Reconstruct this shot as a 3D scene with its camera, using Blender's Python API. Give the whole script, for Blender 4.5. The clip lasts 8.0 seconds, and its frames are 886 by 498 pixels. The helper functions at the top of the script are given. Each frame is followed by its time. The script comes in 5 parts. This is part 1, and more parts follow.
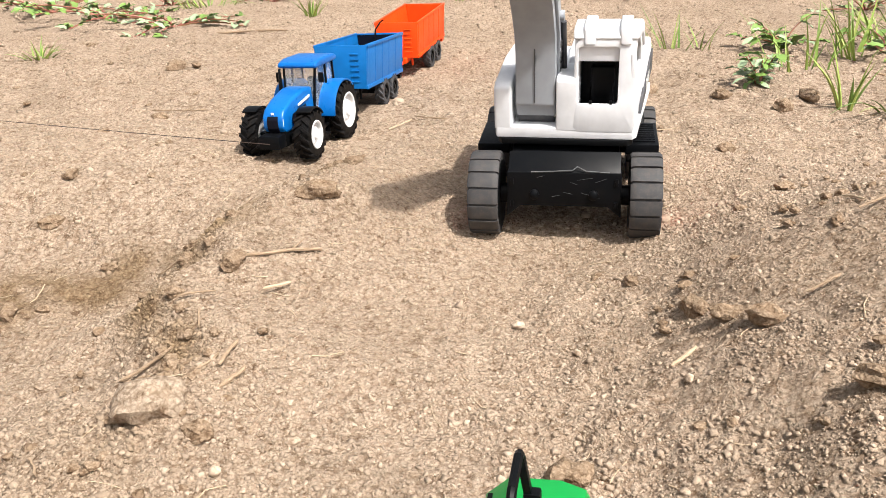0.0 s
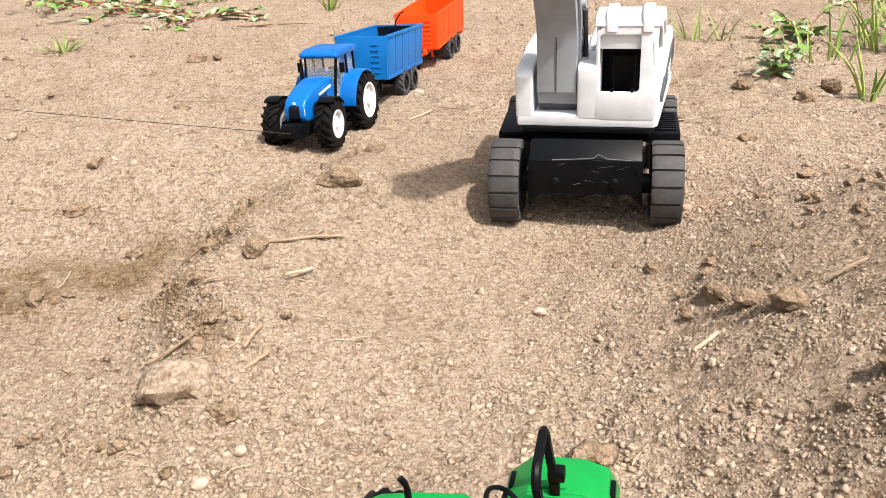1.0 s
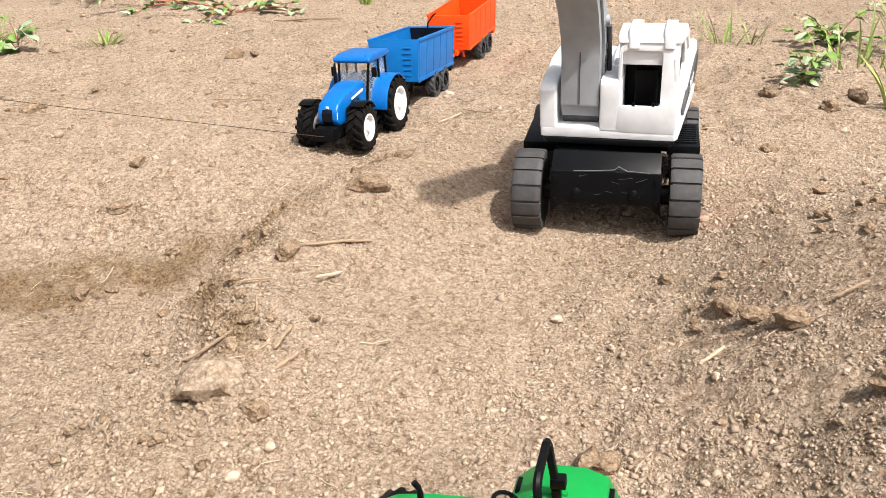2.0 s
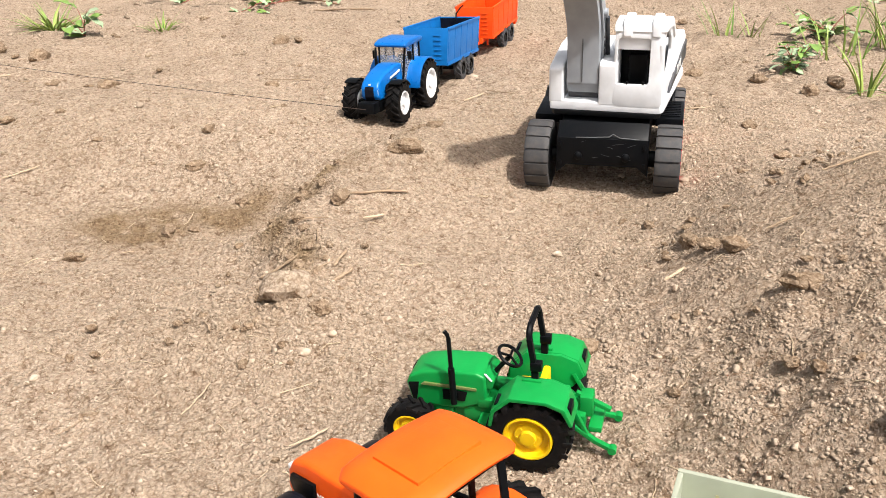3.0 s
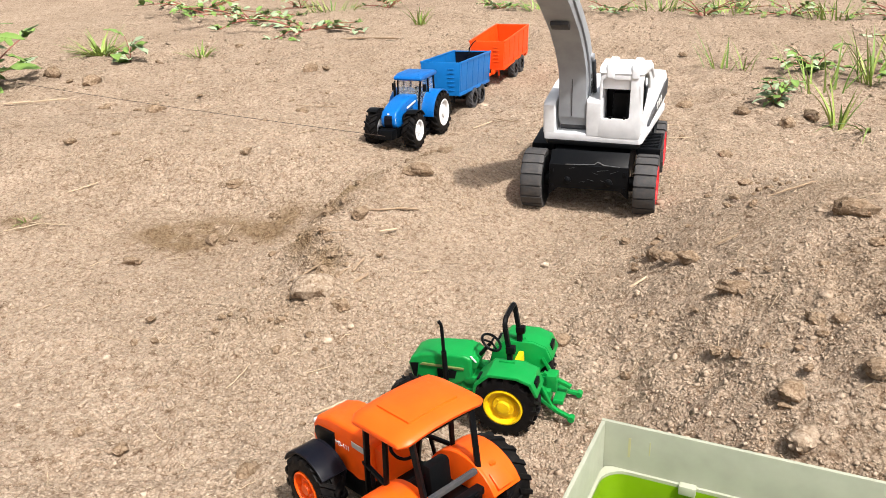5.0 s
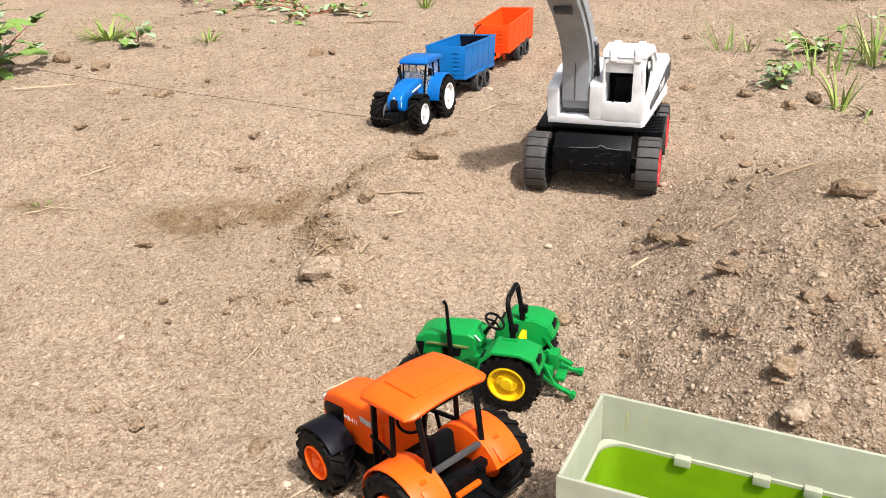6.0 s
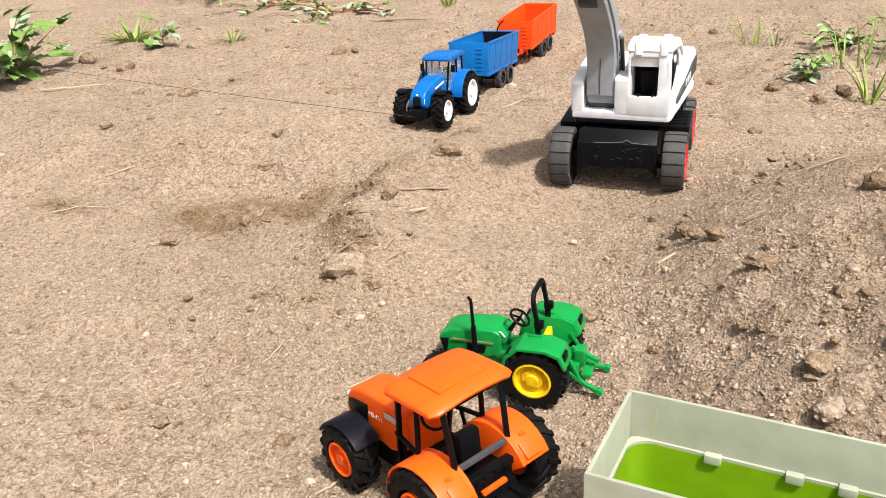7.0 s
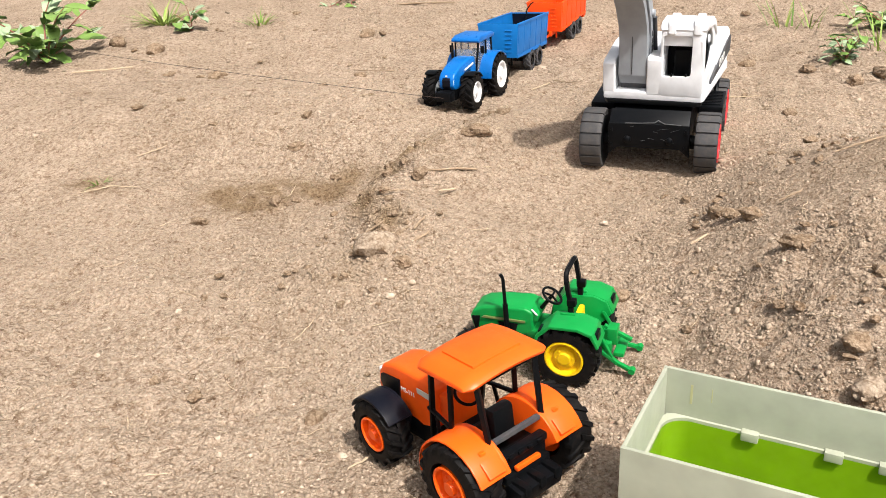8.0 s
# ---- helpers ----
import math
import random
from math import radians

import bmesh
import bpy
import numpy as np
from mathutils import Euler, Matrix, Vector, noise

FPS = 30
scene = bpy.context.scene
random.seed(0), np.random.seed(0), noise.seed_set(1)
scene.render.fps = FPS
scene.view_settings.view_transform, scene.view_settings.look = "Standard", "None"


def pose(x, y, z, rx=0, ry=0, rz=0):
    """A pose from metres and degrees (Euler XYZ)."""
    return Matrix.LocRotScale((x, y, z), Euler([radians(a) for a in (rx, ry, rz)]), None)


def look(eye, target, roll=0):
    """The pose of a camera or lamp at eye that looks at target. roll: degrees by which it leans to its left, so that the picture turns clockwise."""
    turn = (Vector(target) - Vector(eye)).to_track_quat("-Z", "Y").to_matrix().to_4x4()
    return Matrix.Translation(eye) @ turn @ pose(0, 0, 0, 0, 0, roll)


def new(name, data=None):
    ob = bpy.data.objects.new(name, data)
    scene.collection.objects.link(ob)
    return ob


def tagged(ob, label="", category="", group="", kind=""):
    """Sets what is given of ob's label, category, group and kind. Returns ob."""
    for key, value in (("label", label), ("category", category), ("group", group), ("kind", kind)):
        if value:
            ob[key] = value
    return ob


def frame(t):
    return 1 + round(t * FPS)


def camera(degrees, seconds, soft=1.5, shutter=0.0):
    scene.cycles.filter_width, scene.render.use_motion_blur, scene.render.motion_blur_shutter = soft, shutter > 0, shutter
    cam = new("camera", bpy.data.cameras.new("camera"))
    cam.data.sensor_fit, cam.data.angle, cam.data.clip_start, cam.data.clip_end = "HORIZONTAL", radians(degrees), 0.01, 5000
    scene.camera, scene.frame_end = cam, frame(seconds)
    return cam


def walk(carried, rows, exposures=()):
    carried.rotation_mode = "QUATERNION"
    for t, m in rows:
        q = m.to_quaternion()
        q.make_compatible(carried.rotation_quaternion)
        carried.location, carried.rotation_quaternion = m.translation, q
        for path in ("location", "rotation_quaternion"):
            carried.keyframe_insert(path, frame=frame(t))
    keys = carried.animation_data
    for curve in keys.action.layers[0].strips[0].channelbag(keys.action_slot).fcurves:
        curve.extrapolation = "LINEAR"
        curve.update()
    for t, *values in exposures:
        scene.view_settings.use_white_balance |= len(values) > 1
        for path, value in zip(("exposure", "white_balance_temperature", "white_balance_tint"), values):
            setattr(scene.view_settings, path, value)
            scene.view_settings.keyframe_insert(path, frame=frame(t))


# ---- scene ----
cam = camera(55.2, 8.0, soft=0.85)
PATH = [
    (0, (0.081, -0.027, 0.286), (-0.168, 1.811, -0.462), -2.2),
    (0.5, (0.082, -0.032, 0.284), (-0.195, 1.801, -0.466), -2.6),
    (1, (0.078, -0.033, 0.281), (-0.21, 1.797, -0.475), -2.5),
    (1.5, (0.081, -0.039, 0.284), (-0.205, 1.788, -0.477), -2.2),
    (1.7, (0.084, -0.036, 0.292), (-0.229, 1.783, -0.479), -2.2),
    (2.8, (0.108, -0.179, 0.327), (-0.303, 1.611, -0.466), -1.7),
    (3, (0.117, -0.208, 0.327), (-0.292, 1.58, -0.469), -1.7),
    (3.5, (0.145, -0.254, 0.338), (-0.302, 1.525, -0.461), -1.4),
    (4, (0.16, -0.288, 0.355), (-0.303, 1.499, -0.416), -1.5),
    (4.5, (0.16, -0.306, 0.363), (-0.304, 1.486, -0.394), -1.4),
    (5.8, (0.173, -0.342, 0.382), (-0.291, 1.439, -0.399), -1.6),
    (6, (0.17, -0.34, 0.378), (-0.306, 1.432, -0.417), -1.8),
    (6.5, (0.169, -0.335, 0.377), (-0.334, 1.429, -0.419), -2.3),
    (7, (0.168, -0.336, 0.373), (-0.361, 1.422, -0.422), -2.7),
    (7.5, (0.166, -0.338, 0.368), (-0.384, 1.412, -0.43), -2.8),
    (8, (0.162, -0.339, 0.365), (-0.419, 1.391, -0.454), -3.1),
]
walk(cam, [(t, look(eye, target, roll)) for t, eye, target, roll in PATH],
     exposures=((0.0, 1.02), (1.7, 1.0), (3.5, 0.92), (8.0, 0.87)))

# ---- world, sun, exposure ----
SUN_ELEV, SUN_FROM = 57.0, -42.0          # degrees above the ground; degrees from +x towards +y
world = bpy.data.worlds.new("world")
scene.world = world
world.use_nodes = True
sky = world.node_tree.nodes.new("ShaderNodeTexSky")
sky.sky_type, sky.sun_disc = "NISHITA", False
sky.dust_density, sky.ozone_density, sky.air_density = 7.0, 0.2, 0.7
sky.sun_elevation, sky.sun_rotation = radians(SUN_ELEV), radians(90 - SUN_FROM)
background = world.node_tree.nodes["Background"]
haze = world.node_tree.nodes.new("ShaderNodeHueSaturation")   # a bright hazy sky, paler than clear blue
haze.inputs["Saturation"].default_value = 0.35
world.node_tree.links.new(sky.outputs[0], haze.inputs["Color"])
world.node_tree.links.new(haze.outputs[0], background.inputs[0])
background.inputs[1].default_value = 0.092
sun = new("sun", bpy.data.lights.new("sun", "SUN"))
sun.data.energy, sun.data.angle, sun.data.color = 2.95, radians(1.4), (1.0, 0.95, 0.89)
_a, _e = radians(SUN_FROM), radians(SUN_ELEV)
sun.matrix_world = look((6 * math.cos(_a) * math.cos(_e), 6 * math.sin(_a) * math.cos(_e), 6 * math.sin(_e)), (0, 0, 0))


# ---- materials ----
def material(name):
    m = bpy.data.materials.new(name)
    m.use_nodes = True
    t = m.node_tree
    return m, t, t.nodes["Principled BSDF"]


def node(t, kind, **values):
    n = t.nodes.new(kind)
    for key, v in values.items():
        n.inputs[key].default_value = v
    return n


def noise_tex(t, vec, scale, detail=4.0, rough=0.55):
    n = node(t, "ShaderNodeTexNoise", Scale=scale, Detail=detail, Roughness=rough)
    t.links.new(vec, n.inputs["Vector"])
    return n.outputs["Fac"]


def ramp(t, fac, stops):
    r = t.nodes.new("ShaderNodeValToRGB")
    els = r.color_ramp.elements
    while len(els) < len(stops):
        els.new(0.5)
    for e, (p, c) in zip(els, stops):
        e.position, e.color = p, (*c, 1) if len(c) == 3 else c
    t.links.new(fac, r.inputs[0])
    return r.outputs[0]


def mix(t, fac, a, b, mode="MIX"):
    n = t.nodes.new("ShaderNodeMix")
    n.data_type, n.blend_type = "RGBA", mode
    for sock, v in ((n.inputs[0], fac), (n.inputs[6], a), (n.inputs[7], b)):
        if isinstance(v, (int, float)):
            sock.default_value = v
        elif isinstance(v, tuple):
            sock.default_value = (*v, 1)
        else:
            t.links.new(v, sock)
    return n.outputs[2]


def math_node(t, op, a, b):
    n = t.nodes.new("ShaderNodeMath")
    n.operation = op
    for sock, v in zip(n.inputs, (a, b)):
        if isinstance(v, (int, float)):
            sock.default_value = v
        else:
            t.links.new(v, sock)
    return n.outputs[0]


def bump(t, height, strength, distance, normal=None):
    n = node(t, "ShaderNodeBump", Strength=strength, Distance=distance)
    t.links.new(height, n.inputs["Height"])
    if normal is not None:
        t.links.new(normal, n.inputs["Normal"])
    return n.outputs[0]


DUST = (0.46, 0.33, 0.22)


def plastic(name, col, rough=0.4, dust=0.25, grain=0.00012, metal=0.0):
    """Moulded toy plastic: a slightly uneven tone, dust in blotches, fine scuffs."""
    m, t, b = material(name)
    vec = t.nodes.new("ShaderNodeTexCoord").outputs["Object"]
    tone = ramp(t, noise_tex(t, vec, 45, 3), [(0.3, tuple(c * 0.88 for c in col)), (0.7, tuple(min(1, c * 1.08) for c in col))])
    blotch = ramp(t, noise_tex(t, vec, 120, 6, 0.7), [(0.45, (0, 0, 0)), (0.8, (dust, dust, dust))])
    speck = ramp(t, noise_tex(t, vec, 900, 3, 0.6), [(0.6, (0, 0, 0)), (0.75, (dust, dust, dust))])
    fac = math_node(t, "MAXIMUM", blotch, speck)
    t.links.new(mix(t, fac, tone, DUST), b.inputs["Base Color"])
    r = math_node(t, "ADD", math_node(t, "MULTIPLY", noise_tex(t, vec, 160, 5, 0.7), 0.25), rough - 0.1)
    t.links.new(math_node(t, "ADD", r, math_node(t, "MULTIPLY", fac, 0.4)), b.inputs["Roughness"])
    t.links.new(bump(t, noise_tex(t, vec, 700, 4), 0.35, grain), b.inputs["Normal"])
    b.inputs["Metallic"].default_value = metal
    b.inputs["Specular IOR Level"].default_value = 0.10 if max(col) < 0.03 else 0.30
    return m


def soil(name, dark, mid, light, grains=520.0, islands=False, relief=1.0):
    """Dry granular earth; with islands every crumb has a tone of its own."""
    m, t, b = material(name)
    vec = t.nodes.new("ShaderNodeNewGeometry")
    pos = vec.outputs["Position"]
    if islands:
        base = ramp(t, vec.outputs["Random Per Island"], [(0.0, tuple(0.8 * a + 0.2 * c for a, c in zip(dark, mid))), (0.35, tuple(c * 0.74 for c in mid)), (0.85, tuple(c * 0.97 for c in mid)), (1.0, tuple(0.93 * c for c in light))])
        base = mix(t, 0.25, base, ramp(t, noise_tex(t, pos, 4, 3), [(0.35, mid), (0.65, light)]))
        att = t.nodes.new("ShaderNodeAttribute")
        att.attribute_name = "dug_and_shade"
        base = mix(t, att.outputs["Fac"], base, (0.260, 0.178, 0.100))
        fine = noise_tex(t, pos, 900, 5, 0.7)
        col = mix(t, 0.35, base, ramp(t, fine, [(0.3, (0.45, 0.45, 0.45)), (0.7, (1, 1, 1))]), "MULTIPLY")
        h = bump(t, fine, 0.6, 0.0006)
    else:
        large = ramp(t, noise_tex(t, pos, 3.2, 5, 0.6), [(0.3, mid), (0.62, light)])
        patch = ramp(t, noise_tex(t, pos, 17, 6, 0.65), [(0.38, mid), (0.62, light)])
        base = mix(t, 0.5, large, patch)
        att = t.nodes.new("ShaderNodeAttribute")
        att.attribute_name = "dug_and_shade"
        base = mix(t, att.outputs["Fac"], base, (0.260, 0.178, 0.100))
        col = base
        h = None
        warp = node(t, "ShaderNodeTexNoise", Scale=160.0, Detail=3.0)
        t.links.new(pos, warp.inputs["Vector"])
        shift = t.nodes.new("ShaderNodeVectorMath")
        shift.operation = "MULTIPLY_ADD"
        shift.inputs[1].default_value = (0.004, 0.004, 0.004)
        t.links.new(warp.outputs["Color"], shift.inputs[0])
        t.links.new(pos, shift.inputs[2])
        for scale, depth, tint in ((grains * 0.36, 0.0040, 0.45), (grains * 0.8, 0.0022, 0.6)):
            vor = node(t, "ShaderNodeTexVoronoi", Scale=scale)
            t.links.new(shift.outputs[0], vor.inputs["Vector"])
            cell = ramp(t, vor.outputs["Color"], [(0.1, (0.70, 0.67, 0.64)), (0.55, (1, 1, 1)), (0.95, (1.0, 0.97, 0.93))])
            col = mix(t, tint, col, cell, "MULTIPLY")
            # crevice shade between the grains, painted into the colour
            gap_shade = ramp(t, vor.outputs["Distance"], [(0.42, (1, 1, 1)), (0.75, (0.48, 0.40, 0.33))])
            col = mix(t, 0.5, col, gap_shade, "MULTIPLY")
            one = math_node(t, "SUBTRACT", 1.0, vor.outputs["Distance"])
            tall = math_node(t, "MULTIPLY", one, math_node(t, "ADD", 0.35, vor.outputs["Color"]))
            h = bump(t, tall, 0.85, depth * relief, h)
        fine = noise_tex(t, pos, 330, 7, 0.75)
        # scattered pits: small crevice shadows painted as dark colour
        pit_shade = ramp(t, noise_tex(t, pos, 85, 8, 0.78), [(0.37, (0.42, 0.34, 0.27)), (0.46, (1, 1, 1))])
        col = mix(t, 0.85, col, pit_shade, "MULTIPLY")
        h = bump(t, fine, 0.8, 0.0035 * relief, h)
    t.links.new(col, b.inputs["Base Color"])
    t.links.new(h, b.inputs["Normal"])
    b.inputs["Roughness"].default_value = 0.95
    b.inputs["Specular IOR Level"].default_value = 0.15
    return m


def leaf(name, a, c, rough=0.5):
    m, t, b = material(name)
    g = t.nodes.new("ShaderNodeNewGeometry")
    base = ramp(t, g.outputs["Random Per Island"], [(0.0, a), (0.75, c), (1.0, tuple(0.5 * (x + y) for x, y in zip(c, (0.3, 0.28, 0.08))))])
    blot = ramp(t, noise_tex(t, g.outputs["Position"], 150, 4), [(0.3, (0.7, 0.7, 0.7)), (0.7, (1, 1, 1))])
    t.links.new(mix(t, 0.7, base, blot, "MULTIPLY"), b.inputs["Base Color"])
    b.inputs["Roughness"].default_value = rough
    b.inputs["Subsurface Weight"].default_value = 0.0
    return m


def wood(name, a, c):
    m, t, b = material(name)
    vec = t.nodes.new("ShaderNodeTexCoord").outputs["Object"]
    mp = t.nodes.new("ShaderNodeMapping")
    mp.inputs["Scale"].default_value = (60, 900, 900)
    t.links.new(vec, mp.inputs["Vector"])
    f = noise_tex(t, mp.outputs[0], 1.0, 5, 0.6)
    t.links.new(ramp(t, f, [(0.3, a), (0.7, c)]), b.inputs["Base Color"])
    t.links.new(bump(t, f, 0.6, 0.0006), b.inputs["Normal"])
    b.inputs["Roughness"].default_value = 0.85
    return m


S_DARK, S_MID, S_LIGHT = (0.215, 0.156, 0.106), (0.430, 0.334, 0.246), (0.588, 0.468, 0.360)
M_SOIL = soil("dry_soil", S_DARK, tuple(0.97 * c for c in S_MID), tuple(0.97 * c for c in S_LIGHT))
M_CRUMB = soil("soil_crumbs", S_DARK, S_MID, S_LIGHT, islands=True)
M_CLOD = soil("soil_clod", (0.17, 0.12, 0.08), (0.27, 0.197, 0.133), (0.39, 0.295, 0.207), 700, relief=0.35)
M_ROCK = soil("grey_stone", (0.27, 0.21, 0.155), (0.37, 0.295, 0.22), (0.45, 0.365, 0.28), 520, relief=0.35)
M_PALE = soil("pale_pebble", (0.42, 0.34, 0.26), (0.52, 0.42, 0.32), (0.58, 0.48, 0.38), 300, relief=0.1)
M_WHITE = plastic("white_plastic", (0.71, 0.725, 0.75), 0.42, 0.04)
M_GREY = plastic("grey_plastic", (0.30, 0.322, 0.35), 0.45, 0.03)
M_DGREY = plastic("dark_grey_plastic", (0.05, 0.053, 0.06), 0.5, 0.1)
M_BLACK = plastic("black_plastic", (0.0036, 0.0042, 0.005), 0.36, 0.006)
M_SCUFF = plastic("scuffed_black_plastic", (0.0036, 0.0043, 0.0055), 0.36, 0.007, 0.0002)
M_RUBBER = plastic("black_rubber", (0.005, 0.005, 0.0055), 0.5, 0.025, 0.0003)
M_TYRE = plastic("dusty_grey_tyre", (0.045, 0.045, 0.047), 0.62, 0.12, 0.0003)
M_RED = plastic("red_plastic", (0.62, 0.02, 0.03), 0.4, 0.1)
M_GREEN = plastic("green_plastic", (0.003, 0.24, 0.045), 0.35, 0.02)
M_YELLOW = plastic("yellow_plastic", (0.78, 0.50, 0.003), 0.4, 0.06)
M_ORANGE = plastic("orange_plastic", (0.90, 0.105, 0.005), 0.38, 0.01)
M_TORANGE = plastic("red_orange_plastic", (0.86, 0.07, 0.004), 0.42, 0.02)
M_BLUE = plastic("blue_plastic", (0.002, 0.12, 0.42), 0.28, 0.006)
M_TBLUE = plastic("matt_blue_plastic", (0.002, 0.135, 0.43), 0.42, 0.006)
M_NAVY = plastic("dark_blue_plastic", (0.005, 0.006, 0.011), 0.36, 0.015)
M_RIM = plastic("white_rim", (0.76, 0.77, 0.78), 0.4, 0.12)
M_TUB = plastic("pale_cream_plastic", (0.35, 0.368, 0.285), 0.45, 0.06)
M_LIME = plastic("lime_green_plastic", (0.165, 0.31, 0.004), 0.35, 0.03)
M_AMBER = plastic("amber_plastic", (0.75, 0.12, 0.02), 0.35, 0.05)
M_PRINT = plastic("white_print", (0.72, 0.72, 0.70), 0.5, 0.05)
M_SILVER = plastic("pale_grey_trim", (0.5, 0.5, 0.47), 0.4, 0.15)
M_LEAF = leaf("weed_leaf", (0.07, 0.16, 0.03), (0.17, 0.29, 0.06))
M_PALELEAF = leaf("pale_weed_leaf", (0.2, 0.31, 0.17), (0.33, 0.44, 0.26))
M_GRASS = leaf("grass_blade", (0.13, 0.24, 0.04), (0.32, 0.42, 0.09))
M_STEM = leaf("red_stem", (0.22, 0.06, 0.045), (0.34, 0.13, 0.09), 0.6)
M_TWIG = wood("dry_twig", (0.19, 0.13, 0.08), (0.40, 0.29, 0.19))
M_STRAW = wood("pale_straw", (0.38, 0.28, 0.18), (0.54, 0.43, 0.30))
M_THREAD = plastic("dark_thread", (0.05, 0.035, 0.03), 0.7, 0.1)

m_glass, t_glass, b_glass = material("tinted_cab_glass")
b_glass.inputs["Base Color"].default_value = (0.85, 0.88, 0.9, 1)
b_glass.inputs["Roughness"].default_value = 0.08
b_glass.inputs["Transmission Weight"].default_value = 0.9
b_glass.inputs["IOR"].default_value = 1.2
M_GLASS = m_glass


# ---- mesh helpers ----
def finish(name, bm, mat, smooth=False):
    bmesh.ops.recalc_face_normals(bm, faces=bm.faces)
    me = bpy.data.meshes.new(name)
    bm.to_mesh(me)
    bm.free()
    me.materials.append(mat)
    if smooth:
        me.shade_smooth()
        me.set_sharp_from_angle(angle=radians(38))
    return me


def part(name, bm, mat, parent, label="", smooth=True, at=None):
    """Links a bmesh (or a mesh) as one mesh object under a thing or a part."""
    me = bm if isinstance(bm, bpy.types.Mesh) else finish(name, bm, mat, smooth)
    ob = new(name, me)
    ob.parent = parent
    if at is not None:
        ob.matrix_basis = at
    return tagged(ob, label)


def thing(name, m, label, category, group=""):
    ob = new(name)
    ob.empty_display_size = 0.02
    ob.matrix_basis = m
    return tagged(ob, label, category, group)


def solo(name, bm, mat, m, label, category, group="", kind="", smooth=True):
    ob = new(name, bm if isinstance(bm, bpy.types.Mesh) else finish(name, bm, mat, smooth))
    ob.matrix_basis = m
    return tagged(ob, label, category, group, kind)


def join(bm, other, m=None):
    """Adds the other bmesh, moved by m, to bm."""
    me = bpy.data.meshes.new("joined")
    if m is not None:
        other.transform(m)
    other.to_mesh(me)
    other.free()
    bm.from_mesh(me)
    bpy.data.meshes.remove(me)
    return bm


def bevelled(bm, width, segments=2, angle=25):
    if width > 0:
        bmesh.ops.recalc_face_normals(bm, faces=bm.faces)
        es = [e for e in bm.edges if len(e.link_faces) == 2 and e.calc_face_angle(0) > radians(angle)]
        bmesh.ops.bevel(bm, geom=es, offset=width, segments=segments, affect="EDGES", profile=0.6, clamp_overlap=True)
    return bm


def box(x0, x1, y0, y1, z0, z1, bev=0.001, m=None):
    bm = bmesh.new()
    bmesh.ops.create_cube(bm, size=1)
    for v in bm.verts:
        v.co = (x0 if v.co.x < 0 else x1, y0 if v.co.y < 0 else y1, z0 if v.co.z < 0 else z1)
    bevelled(bm, bev)
    if m is not None:
        bm.transform(m)
    return bm


def boxes(*specs, bev=0.0007):
    bm = bmesh.new()
    for s in specs:
        join(bm, box(*s, bev=bev))
    return bm


def prism(profile, axis, a, b, bev=0.001, segments=2, taper=None):
    """Extrudes a 2D outline along an axis from a to b. axis x: (y, z); y: (x, z); z: (x, y). taper(u, v, w) may shift points."""
    bm = bmesh.new()
    def at(u, v, w):
        if taper:
            u, v, w = taper(u, v, w)
        return {"x": (w, u, v), "y": (u, w, v), "z": (u, v, w)}[axis]
    ra = [bm.verts.new(at(u, v, a)) for u, v in profile]
    rb = [bm.verts.new(at(u, v, b)) for u, v in profile]
    n = len(profile)
    bm.faces.new(ra)
    bm.faces.new(rb[::-1])
    for i in range(n):
        bm.faces.new((ra[i], rb[i], rb[(i + 1) % n], ra[(i + 1) % n]))
    return bevelled(bm, bev, segments)


def lathe(profile, n=40, closed=False):
    """Turns (radius, y) pairs round the y axis."""
    bm = bmesh.new()
    rings = []
    for r, y in profile:
        if r < 1e-6:
            rings.append([bm.verts.new((0, y, 0))])
        else:
            rings.append([bm.verts.new((r * math.cos(2 * math.pi * k / n), y, r * math.sin(2 * math.pi * k / n))) for k in range(n)])
    pairs = list(zip(rings, rings[1:])) + ([(rings[-1], rings[0])] if closed else [])
    for p, q in pairs:
        for k in range(n):
            j = (k + 1) % n
            f = [p[k % len(p)], p[j % len(p)], q[j % len(q)], q[k % len(q)]]
            f = list(dict.fromkeys(f))
            if len(f) > 2:
                bm.faces.new(f)
    return bm


def tube(points, radius, n=8, caps=True):
    """A round bar along points; the radius may be a list."""
    bm = bmesh.new()
    pts = [Vector(p) for p in points]
    rs = radius if isinstance(radius, (list, tuple)) else [radius] * len(pts)
    up = Vector((0.13, 0.31, 0.94)).normalized()
    rings = []
    for i, p in enumerate(pts):
        d = (pts[min(i + 1, len(pts) - 1)] - pts[max(i - 1, 0)]).normalized()
        a = d.cross(up if abs(d.dot(up)) < 0.95 else Vector((1, 0, 0))).normalized()
        c = d.cross(a)
        rings.append([bm.verts.new(p + (a * math.cos(2 * math.pi * k / n) + c * math.sin(2 * math.pi * k / n)) * rs[i]) for k in range(n)])
    for p, q in zip(rings, rings[1:]):
        for k in range(n):
            bm.faces.new((p[k], p[(k + 1) % n], q[(k + 1) % n], q[k]))
    if caps:
        bm.faces.new(rings[0][::-1])
        bm.faces.new(rings[-1])
    return bm


def rod(p, q, r, n=12):
    return tube([p, q], r, n)


def square_bar(points, w, d, bev=0.0004):
    """A bar of rectangular section along straight legs between points, joined."""
    bm = bmesh.new()
    for p, q in zip(points, points[1:]):
        p, q = Vector(p), Vector(q)
        turn = (q - p).to_track_quat("Z", "Y").to_matrix().to_4x4()
        join(bm, box(-w / 2, w / 2, -d / 2, d / 2, -w * 0.3, (q - p).length + w * 0.3, bev), Matrix.Translation(p) @ turn)
    return bm


